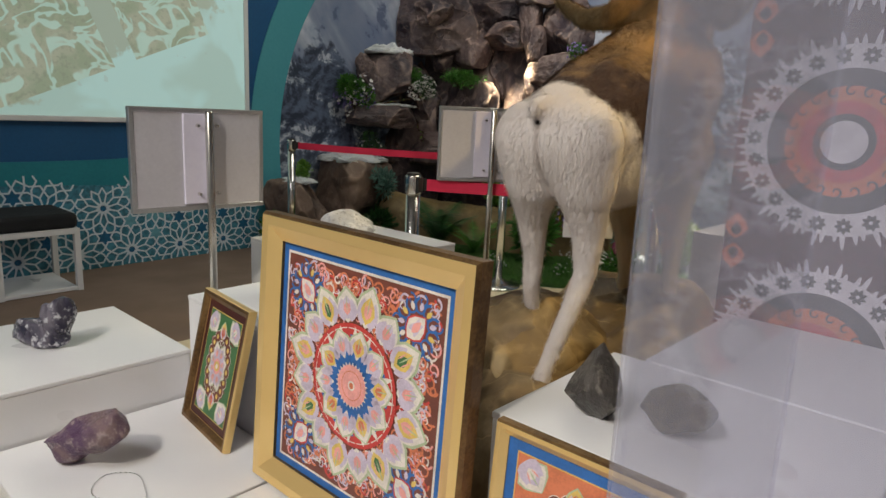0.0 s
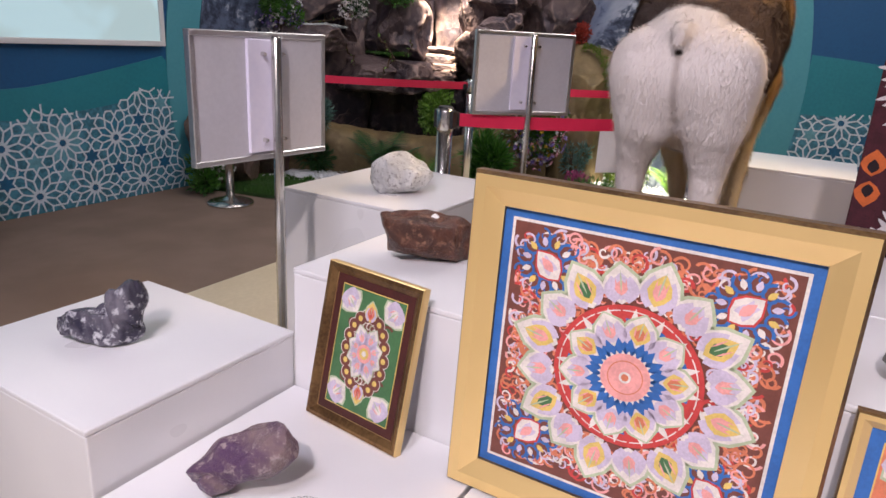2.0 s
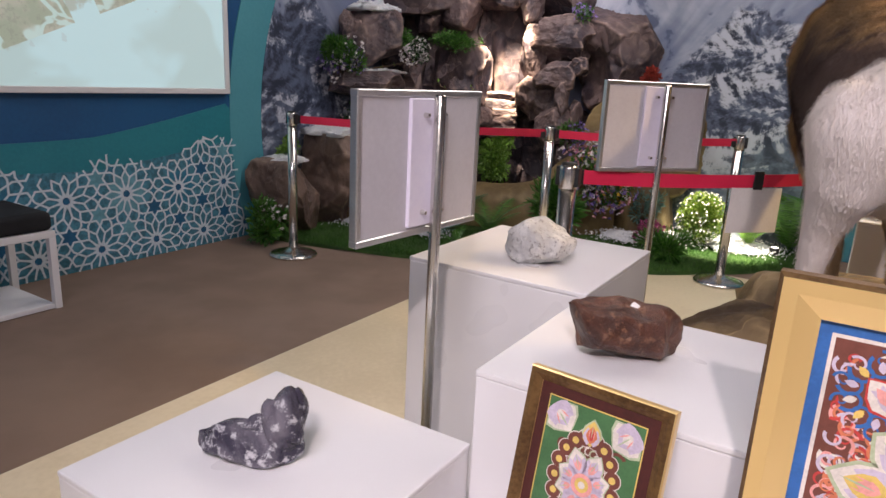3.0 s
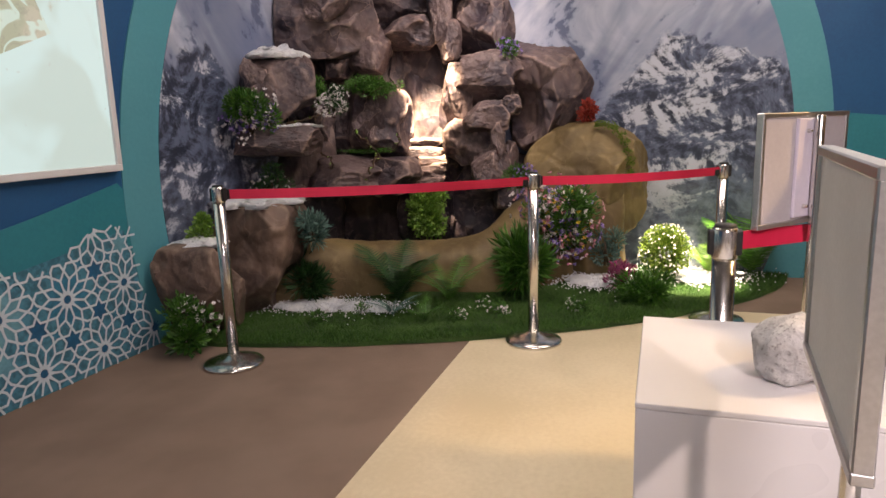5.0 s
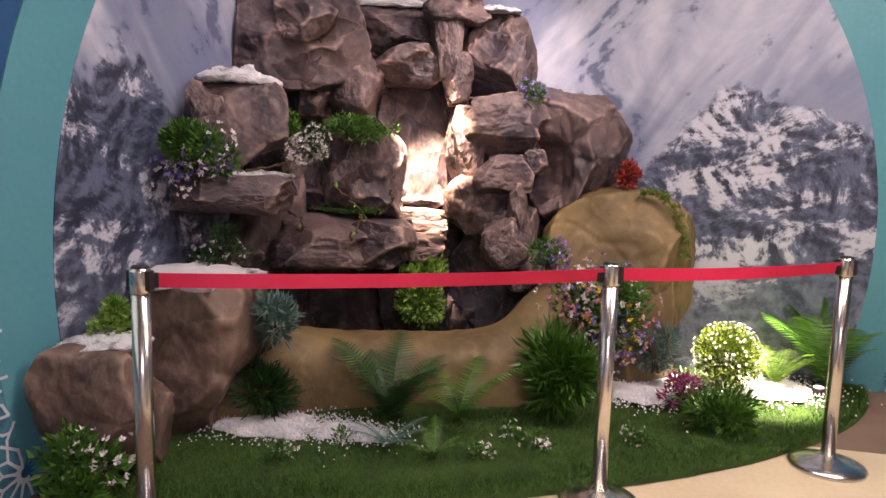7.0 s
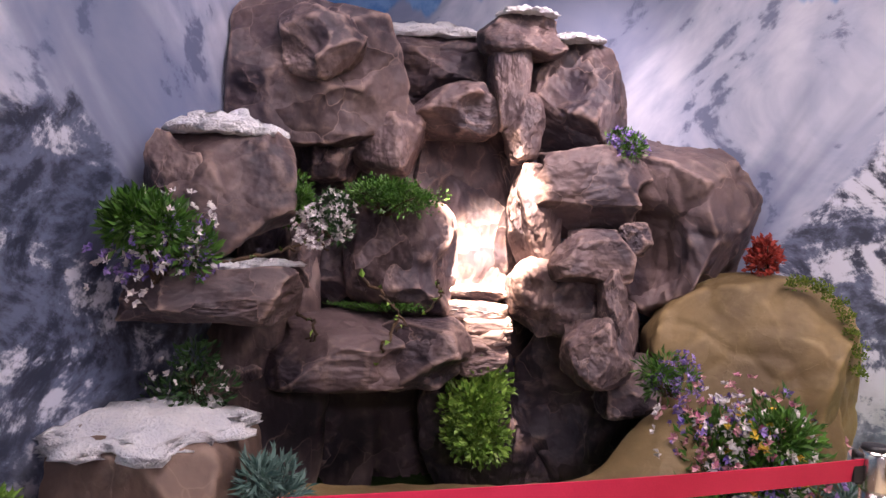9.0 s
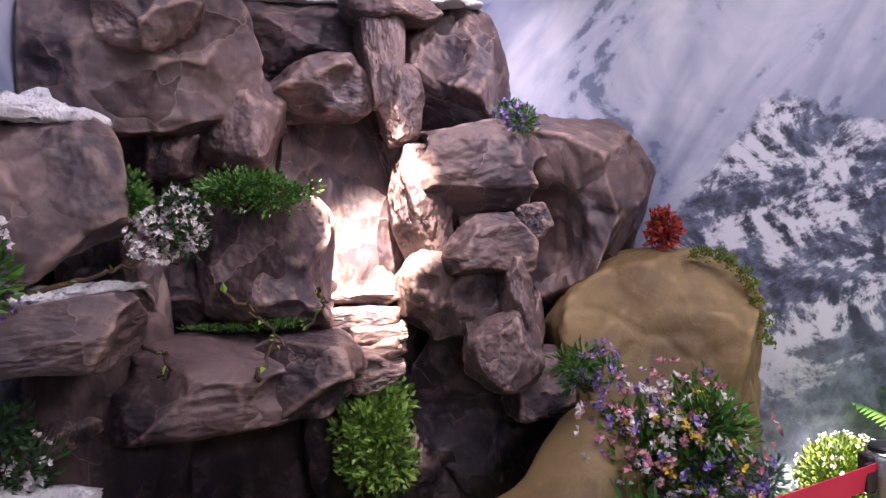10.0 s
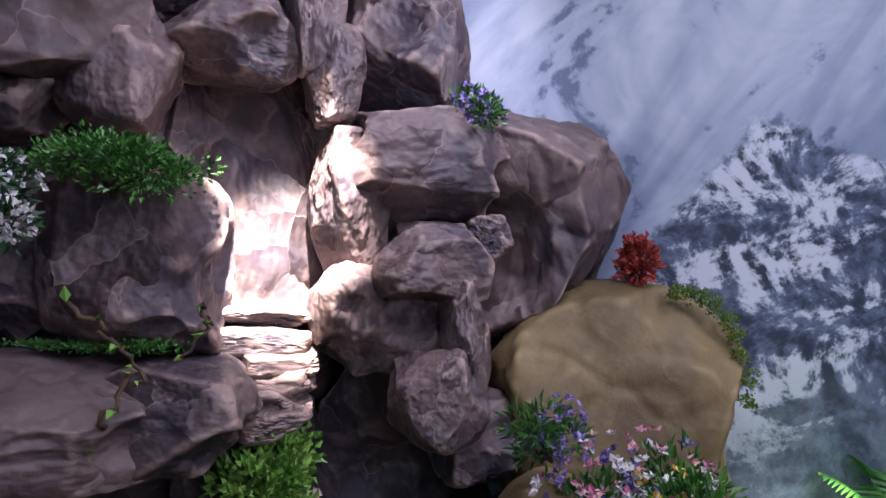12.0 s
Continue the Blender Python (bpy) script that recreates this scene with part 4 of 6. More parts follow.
# ledge planting, from the north wall to the east wall
bush("flowering_bush", "green bush with white and blue flowers on a ledge", (4.12, 7.84, 1.32), (0.13, 0.15, 0.16), 1400, (0.035, 0.016), LEAF, 1, ((110, 0.019, P_WHITE, 5), (150, 0.017, P_PURPLE, 5)))
bush("shrub", "bright green leafy shrub on the rock ledge", (4.68, 7.66, 1.49), (0.12, 0.10, 0.11), 1300, (0.022, 0.014), LEAF, 2)
bush("flowering_bush", "small bush with pale pink and white flowers", (4.66, 7.50, 1.42), (0.11, 0.08, 0.09), 500, (0.026, 0.012), LEAFDARK, 3, ((190, 0.016, P_WHITE, 5),))
bush("shrub", "bright green trailing shrub over the ledge", (5.05, 7.42, 1.51), (0.11, 0.26, 0.085), 2600, (0.018, 0.012), LEAF, 4, lumps=12)
bush("shrub", "small plant with lilac flowers between boulders", (5.45, 6.415, 1.77), (0.09, 0.09, 0.08), 500, (0.026, 0.010), LEAF, 5, ((80, 0.017, P_PURPLE, 5),))
bush("red_shrub", "dark red leafy shrub on the tan boulder", (5.52, 5.795, 1.28), (0.08, 0.09, 0.10), 700, (0.026, 0.016), P_RED, 6)
bush("ivy", "lit green ivy hanging below the waterfall", (5.24, 7.04, 0.56), (0.10, 0.16, 0.23), 2400, (0.032, 0.022), LEAFLIGHT, 7, lumps=14)
bush("shrub", "dark plant with white flowers under the ledge", (4.32, 7.84, 0.86), (0.12, 0.15, 0.14), 600, (0.03, 0.014), LEAFDARK, 8, ((40, 0.014, P_WHITE, 5),))
bush("shrub", "grey green spiky shrub beside the pool rim", (4.16, 7.46, 0.58), (0.12, 0.12, 0.12), 700, (0.05, 0.010), LEAFGREY, 9)
bush("flowering_bush", "full bush with lilac, white, pink and yellow flowers", (5.00, 5.97, 0.53), (0.17, 0.26, 0.25), 3200, (0.040, 0.018), LEAF, 10, ((230, 0.024, P_WHITE, 5), (230, 0.024, P_PURPLE, 5), (170, 0.024, P_PINK, 5), (60, 0.023, P_YELLOW, 5)), lumps=14)
bush("shrub", "small plant with violet blossom on dark rock", (5.02, 6.24, 0.83), (0.08, 0.11, 0.09), 450, (0.035, 0.008), LEAF, 11, ((150, 0.016, P_PURPLE, 4),))
bush("shrub", "yellow green shrub by the snowy block", (3.60, 7.88, 0.66), (0.09, 0.09, 0.11), 700, (0.024, 0.016), LEAFLIGHT, 12)
bush("flowering_bush", "leafy bush with white flowers at the wall", (3.27, 7.78, 0.17), (0.14, 0.14, 0.16), 900, (0.045, 0.022), LEAF, 13, ((130, 0.019, P_WHITE, 5),))
# planting on the turf
# white blossom flecks on this ball imitate strong light on its leaves
bush("box_ball", "round box ball in the grass, white flecks for lit leaves", (5.27, 5.22, 0.27), (0.18, 0.18, 0.19), 4200, (0.020, 0.014), MOSS, 14, ((240, 0.011, P_WHITE, 4),), lumps=1)
bush("shrub", "grey green shrub by the tan boulder", (5.12, 5.62, 0.30), (0.10, 0.10, 0.15), 600, (0.04, 0.010), LEAFGREY, 15)
bush("shrub", "low green fern-like shrub on the turf", (4.72, 5.33, 0.13), (0.15, 0.19, 0.10), 1100, (0.06, 0.009), LEAF, 16)
bush("red_shrub", "small dark magenta plant on the turf", (4.90, 5.50, 0.17), (0.08, 0.09, 0.08), 400, (0.03, 0.014), P_MAGENTA, 17)
bush("shrub", "dense green spiky shrub in front of the rim", (4.60, 6.12, 0.27), (0.17, 0.19, 0.22), 1600, (0.09, 0.010), LEAF, 18)
bush("shrub", "dark green bushy fern beside the snowy block", (4.22, 7.58, 0.26), (0.17, 0.19, 0.19), 1500, (0.07, 0.010), LEAFDARK, 19)
fern("large green fern arching over the turf", (4.30, 6.92, 0.06), 11, 0.62, LEAFDARK, 20, 0.72)
fern("green fern in front of the pool rim", (4.40, 6.60, 0.06), 8, 0.46, LEAF, 21, 1.0)
fern("small white-tipped fern on the turf edge", (4.02, 6.85, 0.05), 8, 0.20, LEAFGREY, 22, 1.2)
fern("small green fern on the turf", (3.98, 6.62, 0.05), 7, 0.18, LEAF, 23, 1.2)
fern("bright green palm fern beside the mural", (5.50, 4.90, 0.06), 8, 0.42, LEAFLIGHT, 24, 0.8)
fern("tall dark palm fern beside the mural", (5.54, 4.62, 0.06), 10, 0.76, LEAF, 25, 0.6)
for i, (x, y) in enumerate(((4.05, 6.42), (4.22, 6.20), (4.30, 6.35), (4.05, 7.05), (3.80, 7.25), (4.45, 5.75))):
    bush("flower_tuft", "low tuft with small white flowers on turf", (x, y, 0.075), (0.07, 0.07, 0.035), 160, (0.03, 0.008), LEAF, 40 + i, ((22, 0.012, P_WHITE, 5),), False, "flower tufts", 4)


def snow_spread(c, size, count, seed):
    """Loose white granules strewn on the turf over a thin drift."""
    rnd = random.Random(seed)
    root = thing("snow_drift", "white artificial snow granules strewn over the turf", "snow", "snow drifts", m=Matrix.Translation(c))
    bm = bmesh.new()
    bmesh.ops.create_icosphere(bm, subdivisions=4, radius=1)
    for v in bm.verts:
        k = 1 + 0.5 * noise.noise(Vector((v.co.x * 2 + seed, v.co.y * 2, 0)))
        v.co = Vector((v.co.x * size[0] * k, v.co.y * size[1] * k, max(v.co.z, 0) * 0.028 * (1 + 0.8 * noise.noise(v.co * 5))))
    part("drift", bm, SNOW, root, smooth=True)
    bm = bmesh.new()
    for _ in range(count):
        a, q = rnd.uniform(0, 6.28), abs(rnd.gauss(0, 0.65))
        p = Vector((size[0] * 1.2 * q * math.cos(a), size[1] * 1.2 * q * math.sin(a), rnd.uniform(0.004, 0.03)))
        s = rnd.uniform(0.003, 0.008)
        vs = [bm.verts.new(p + Vector(o) * s) for o in ((1, 0, -0.5), (-0.6, 0.9, -0.5), (-0.6, -0.9, -0.5), (0, 0, 1))]
        for f in ((0, 1, 3), (1, 2, 3), (2, 0, 3)):
            bm.faces.new([vs[k] for k in f])
    tagged(part("snow_cover", bm, SNOW, root), kind="stuff")


snow_spread((4.10, 7.46, 0.055), (0.15, 0.26, 1), 2600, 1)
snow_spread((4.12, 7.06, 0.055), (0.10, 0.18, 1), 1800, 2)
snow_spread((5.06, 5.70, 0.075), (0.20, 0.22, 1), 2600, 3)
snow_spread((5.44, 4.96, 0.055), (0.22, 0.24, 1), 2600, 4)
snow_spread((5.30, 5.55, 0.075), (0.18, 0.16, 1), 1600, 5)
# small ground lamp added by the box ball; none is seen there
glow = thing("added_ground_lamp", "small black ground lamp added in the grass, none seen", "lamp", m=pose(5.38, 4.70, 0.05, 0, 0, 0))
part("housing", lathe([(0.03, 0.0), (0.034, 0.01), (0.034, 0.05), (0.028, 0.055)], 20), BLACKPL, glow)
part("lens", lathe([(0.026, 0.0555), (0.026, 0.058)], 20), LAMPGLOW, glow)
# moss along the tan boulder and the shelf
moss_pad((5.12, 7.52, 1.03), (0.06, 0.28, 0.02), 900, 31, LEAF, (0.012, 0.007), "moss", "thin green moss line along the shelf")
for i in range(9):
    a = i / 8
    moss_pad((5.40 - 0.06 * a, 5.72 - 0.24 * a - 0.05 * math.sin(a * 3), 1.19 - 0.36 * a * a), (0.03, 0.035, 0.035), 160, 60 + i, MOSS, (0.012, 0.008), "moss", "yellow green moss edging the tan boulder")


def vine(points, seed):
    rnd = random.Random(seed)
    pts = [Vector(p) for p in points]
    fine = []
    for a, b in zip(pts, pts[1:]):
        for k in range(6):
            fine.append(a.lerp(b, k / 6) + Vector([rnd.uniform(-0.012, 0.012) for _ in range(3)]))
    root = thing("vine", "dry brown twig trailing over the rocks", "vine", "dry vines")
    part("stem", tube(fine, [0.008 - 0.004 * i / len(fine) for i in range(len(fine))], 6), TWIG, root)
    part("leaves", leaf_bm([(p, Vector((rnd.gauss(0, 1) - 1, rnd.gauss(0, 1), rnd.gauss(0, 1)))) for p in fine[::5]], 0.035, 0.022, rnd), LEAFLIGHT, root)


vine(((4.97, 7.47, 1.16), (4.94, 7.39, 1.11), (4.93, 7.33, 1.06), (4.93, 7.27, 0.99), (4.92, 7.32, 0.96)), 1)
vine(((4.84, 7.76, 1.12), (4.80, 7.70, 1.03), (4.78, 7.61, 1.00), (4.78, 7.60, 0.93), (4.79, 7.65, 0.92)), 2)
vine(((4.92, 7.30, 1.00), (4.89, 7.35, 0.91), (4.88, 7.38, 0.85), (4.88, 7.40, 0.78)), 5)
vine(((4.36, 7.76, 1.26), (4.46, 7.66, 1.27), (4.55, 7.60, 1.30), (4.66, 7.56, 1.34), (4.72, 7.52, 1.29)), 3)
vine(((5.00, 7.17, 1.17), (4.98, 7.14, 1.12), (4.98, 7.17, 1.07), (4.97, 7.21, 1.03)), 4)


# ---------------------------------------------------------------- barrier posts
POST_H = 0.95


def barrier_post(x, y, h=POST_H):
    root = thing("barrier_post", "chrome queue barrier post with a round weighted foot", "barrier post", "barrier posts", m=Matrix.Translation((x, y, 0)))
    part("base", lathe([(0.158, 0.0), (0.160, 0.010), (0.150, 0.020), (0.10, 0.034), (0.05, 0.046), (0.034, 0.060)], 40), CHROME, root)
    part("pole", lathe([(0.030, 0.055), (0.030, h - 0.075)], 28), CHROME, root)
    head = part("head", lathe([(0.032, h - 0.080), (0.033, h - 0.078), (0.033, h - 0.01), (0.030, h)], 28), CHROME, root)
    part("cap", lathe([(0.029, h), (0.026, h + 0.008), (0.012, h + 0.010)], 28), BLACKPL, head, "black plastic cap")
    for s in (1, -1):
        part("belt_clip", box((-0.016, s * 0.030 - 0.012, h - 0.072), (0.016, s * 0.030 + 0.012, h - 0.006), 0.004), BLACKPL, root)
    return root


POSTS = {"a": (3.145, 7.41), "b": (3.869, 5.925), "c": (4.492, 4.92), "d": (2.145, 5.10), "e": (2.91, 4.37)}
for x, y in POSTS.values():
    barrier_post(x, y)


def belt(a, b, sag=0.012):
    """A webbing belt between two posts, standing on edge, with a little sag and twist."""
    p, q = Vector((*a, POST_H - 0.04)), Vector((*b, POST_H - 0.04))
    d = (q - p).normalized()
    p, q = p + d * 0.034, q - d * 0.034
    side = Vector((-d.y, d.x, 0)) * 0.0012
    bm = bmesh.new()
    rows = []
    for i in range(25):
        s = i / 24
        c = p.lerp(q, s) - Vector((0, 0, sag * 4 * s * (1 - s)))
        tilt = side * 4 * math.sin(5 * s)
        rows.append([bm.verts.new(c + o) for o in (Vector((0, 0, -0.024)) - side - tilt, Vector((0, 0, 0.024)) - side + tilt, Vector((0, 0, 0.024)) + side + tilt, Vector((0, 0, -0.024)) + side - tilt)])
    for r0, r1 in zip(rows, rows[1:]):
        for k in range(4):
            bm.faces.new((r0[k], r0[(k + 1) % 4], r1[(k + 1) % 4], r1[k]))
    mid = p.lerp(q, 0.5)
    root = thing("barrier_belt", "red webbing belt stretched between barrier posts", "belt", "barrier belts", m=Matrix.Translation(mid))
    for v in bm.verts:
        v.co -= mid
    part("webbing", bm, BELT, root)
    for end, s in ((p, 1), (q, -1)):
        tab = box((-0.012, -0.003, -0.025), (0.012, 0.003, 0.025), 0.001, 1)
        turn = Matrix.Translation(end - mid + d * 0.010 * s) @ Matrix.Rotation(math.atan2(d.y, d.x), 4, "Z")
        for v in tab.verts:
            v.co = turn @ v.co
        part("end_tab", tab, BLACKPL, root, "black plastic end tab")
    return root


belt(POSTS["a"], POSTS["b"])
belt(POSTS["b"], POSTS["c"])
belt(POSTS["d"], POSTS["e"])
# a white card that hangs from the near belt
d = (Vector(POSTS["e"]) - Vector(POSTS["d"])).normalized()
c = Vector(POSTS["d"]).lerp(Vector(POSTS["e"]), 0.72)
card = thing("notice_card", "blank white notice card hung on the red belt", "sign", m=pose(c.x, c.y, POST_H - 0.075, 0, 0, math.degrees(math.atan2(d.y, d.x))))
part("sheet", box((-0.11, -0.003, -0.17), (0.11, -0.001, 0.0), 0.0006, 1), PAPER, card)
part("clip", box((-0.02, -0.007, -0.006), (0.02, 0.004, 0.062), 0.002, 1), BLACKPL, card)


# ---------------------------------------------------------------- sign stands, seen from behind
def sign_stand(x, y, yaw, top, label):
    """A poster frame on a steel pole; the camera sees its back. Local x runs along the frame, y towards the viewer's far side."""
    root = thing("sign_stand", label, "sign stand", "sign stands", m=pose(x, y, 0, 0, 0, yaw))
    w, h, z0 = 0.41, 0.305, top - 0.305
    part("back_panel", box((-w / 2 + 0.008, 0.004, z0 + 0.008), (w / 2 - 0.008, 0.012, top - 0.008)), BACKING, root)
    bm = bmesh.new()
    for lo, hi in (((-w / 2, 0, z0), (w / 2, 0.022, z0 + 0.014)), ((-w / 2, 0, top - 0.014), (w / 2, 0.022, top)), ((-w / 2, 0.001, z0 + 0.012), (-w / 2 + 0.014, 0.021, top - 0.012)), ((w / 2 - 0.014, 0.001, z0 + 0.012), (w / 2, 0.021, top - 0.012))):
        add_box(bm, lo, hi, 0.002, 1)
    part("frame", bm, ALU, root)
    part("poster", box((-w / 2 + 0.012, 0.0135, z0 + 0.012), (w / 2 - 0.012, 0.0165, top - 0.012)), PAPER, root)
    spine = part("spine_plate", box((-0.055, -0.006, z0 + 0.02), (0.022, 0.004, top - 0.016), 0.002, 1), SPINE, root, "pale lilac mounting plate")
    part("pole", lathe([(0.0125, 0.012), (0.0125, top - 0.012), (0.010, top - 0.008)], 20, (0.018, -0.021)), CHROME, root)
    part("foot", lathe([(0.14, 0.0), (0.14, 0.006), (0.13, 0.012), (0.02, 0.016)], 36, (0.018, -0.021)), ALU, root)
    for z in (z0 + 0.05, top - 0.05):
        for dx in (-0.012, 0.046):
            bm = bmesh.new()
            bmesh.ops.create_cone(bm, cap_ends=True, segments=10, radius1=0.006, radius2=0.004, depth=0.012, matrix=pose(dx, -0.012, z, 90, 0, 0))
            part("screw", bm, CHROME, spine)
    return root


sign_stand(1.176, 5.045, -4.5, 1.192, "grey back of a steel sign stand beside the podiums")
sign_stand(2.355, 4.885, -40, 1.237, "grey back of a steel sign stand near the mount")


# ---------------------------------------------------------------- podiums
def podium(lo, hi, top, label):
    root = thing("podium", label, "podium", "white podiums")
    part("body", box((lo[0], lo[1], 0.0), (hi[0], hi[1], top - 0.012), 0.003), WHITE, root)
    part("top_board", box((lo[0] - 0.001, lo[1] - 0.001, top - 0.012), (hi[0] + 0.001, hi[1] + 0.001, top), 0.003), WHITE, root)
    return root


podium((0.50, 4.795), (0.995, 5.31), 0.55, "white lacquered podium that carries a dark crystal")
podium((0.50, 4.28), (0.985, 4.785), 0.42, "low white podium with an amethyst and small picture")
podium((0.50, 3.78), (0.985, 4.27), 0.42, "low white podium below the large picture")
podium((0.50, 3.36), (0.985, 3.77), 0.42, "low white podium below a gilt picture")
podium((0.992, 4.28), (1.488, 4.79), 0.705, "white podium that carries a brown stone")
podium((1.492, 4.77), (2.05, 5.295), 0.725, "tall white podium that carries a white rock")
podium((1.01, 3.24), (1.43, 3.767), 0.73, "white podium that carries two dark stones")
podium((1.44, 3.10), (1.93, 3.70), 0.73, "white podium beside the hanging textile")
podium((3.0, 3.72), (3.5, 4.235), 0.755, "tall white podium behind the mounted animal")


# ---------------------------------------------------------------- mineral specimens
def specimen(name, label, c, size, seed, mat, power=2.6, cuts=12, rough=0.16, yaw=0, pieces=(), tilt=0, taper=0.0):
    """A loose stone that rests on its podium, with an extra lump or two."""
    lift = Matrix.Rotation(radians(tilt), 4, "Y")
    lumps = [boulder_mesh(size, seed, power, cuts, 4, rough, 7)]
    for k, (o, s) in enumerate(pieces):
        lumps.append(boulder_mesh(s, seed + 50 + k, power, cuts, 3, rough, 7))
        for v in lumps[-1].verts:
            v.co += Vector(o)
    for lump in lumps:
        for v in lump.verts:
            v.co = lift @ v.co
    low = min(v.co.z for lump in lumps for v in lump.verts)
    for lump in lumps:
        for v in lump.verts:
            v.co.z = max(v.co.z - low - size[2] * 0.12, 0.0)
        for f in lump.faces:
            f.smooth = True
    bm = lumps[0]
    if taper:
        top = max(v.co.z for v in bm.verts)
        for v in bm.verts:
            k = 1 - taper * max(0.0, v.co.z / top - 0.25) / 0.75
            v.co.x, v.co.y = v.co.x * k, v.co.y * k
    for f in bm.faces:
        f.smooth = not taper
    ob = tagged(part(name, bm, mat), label, "mineral")
    ob.matrix_world = pose(*c, 0, 0, yaw)
    for lump in lumps[1:]:
        part("crystal", lump, mat, ob)
    return ob


def mineral(name, a, b, c, rough, scale):
    n = Nodes(name)
    p = n.pos()
    cell = n.node("ShaderNodeTexVoronoi", Vector=p, Scale=scale)
    f1, f2 = n.noise(p, scale * 0.35, 5, 0.6, 0.5), n.noise(p, scale * 2.2, 6, 0.7)
    col = n.mix(n.step(f1, 0.40, 0.60), a, b)
    col = n.mix(n.step(f2, 0.52, 0.64), col, c)
    n.bump(n.math("ADD", cell.outputs["Distance"], f2), 0.8, 0.012)
    return n.finish(col, rough)


M_AMETHYST = mineral("amethyst", (0.105, 0.050, 0.115), (0.24, 0.165, 0.165), (0.37, 0.29, 0.29), 0.30, 26)
M_GALENA = mineral("dark_crystal", (0.030, 0.026, 0.050), (0.17, 0.155, 0.19), (0.55, 0.54, 0.58), 0.16, 16)
M_JASPER = mineral("brown_stone", (0.055, 0.018, 0.010), (0.15, 0.055, 0.030), (0.24, 0.12, 0.07), 0.35, 26)
M_QUARTZ = mineral("white_rock", (0.50, 0.50, 0.51), (0.70, 0.69, 0.68), (0.30, 0.29, 0.29), 0.7, 36)
M_SMOKY = mineral("smoky_stone", (0.050, 0.044, 0.040), (0.115, 0.10, 0.088), (0.19, 0.17, 0.15), 0.28, 16)
M_OCHRE = mineral("ochre_stone", (0.045, 0.030, 0.014), (0.12, 0.085, 0.035), (0.20, 0.15, 0.07), 0.45, 24)

specimen("dark_crystal", "blue-black crystal cluster with silvery faces on a podium", (0.718, 5.085, 0.55), (0.094, 0.037, 0.034), 11, M_GALENA, 3.4, 16, 0.2, -60, (((0.062, 0.0, 0.036), (0.038, 0.036, 0.068)), ((0.02, 0.015, 0.015), (0.03, 0.03, 0.04)), ((0.085, 0.012, 0.07), (0.016, 0.018, 0.032)), ((0.045, -0.016, 0.062), (0.018, 0.016, 0.028)), ((0.075, -0.014, 0.03), (0.022, 0.02, 0.026))))
specimen("amethyst", "brown and violet amethyst point on a low podium", (0.665, 4.60, 0.42), (0.095, 0.046, 0.042), 21, M_AMETHYST, 2.6, 16, 0.16, -62, (((-0.055, -0.012, -0.015), (0.035, 0.034, 0.030)),), -28)
specimen("brown_stone", "reddish brown polished stone lying on a podium", (1.24, 4.59, 0.705), (0.110, 0.060, 0.054), 33, M_JASPER, 2.3, 16, 0.24, -50)
specimen("white_rock", "rough white and grey mineral rock on a podium", (1.70, 4.99, 0.725), (0.095, 0.080, 0.058), 41, M_QUARTZ, 2.8, 14, 0.26, -40)
specimen("smoky_crystal", "dark grey faceted smoky crystal on a podium", (1.13, 3.645, 0.73), (0.052, 0.046, 0.064), 51, M_SMOKY, 4.0, 16, 0.03, 10, taper=0.62)
specimen("ochre_stone", "brownish ochre stone lump on a podium", (1.165, 3.515, 0.73), (0.056, 0.044, 0.040), 61, M_OCHRE, 2.5, 14, 0.16, -70)
stone = bpy.data.objects["brown_stone"]
tag = box((-0.010, -0.0075, 0.0), (0.010, 0.0075, 0.0012), 0.0004, 1)
hit = max((v.co for v in stone.data.vertices if abs(v.co.x - 0.012) < 0.014 and abs(v.co.y + 0.012) < 0.014), key=lambda v: v.z)
lean = Matrix.Translation(hit + Vector((0, 0, 0.0005))) @ Matrix.Rotation(radians(28), 4, "X") @ Matrix.Rotation(radians(35), 4, "Z")
for v in tag.verts:
    v.co = lean @ v.co
part("paper_tag", tag, PAPER, stone, "small white paper tag")
# a fine chain that lies beside the amethyst
bm = bmesh.new()
for i in range(40):
    a = 2 * math.pi * i / 40
    p = Vector((0.665 + 0.045 * math.cos(a) * (1 + 0.15 * math.sin(3 * a)), 4.45 + 0.075 * math.sin(a), 0.4225))
    q = p + Vector((-math.sin(a) * 0.045, math.cos(a) * 0.075, 0)) * 0.13
    tube([p, p.lerp(q, 0.5) + Vector((0, 0, 0.001)), q], 0.0011, 5, bm)
tagged(part("chain", bm, ALU), "thin silver chain lying on the podium", "chain")


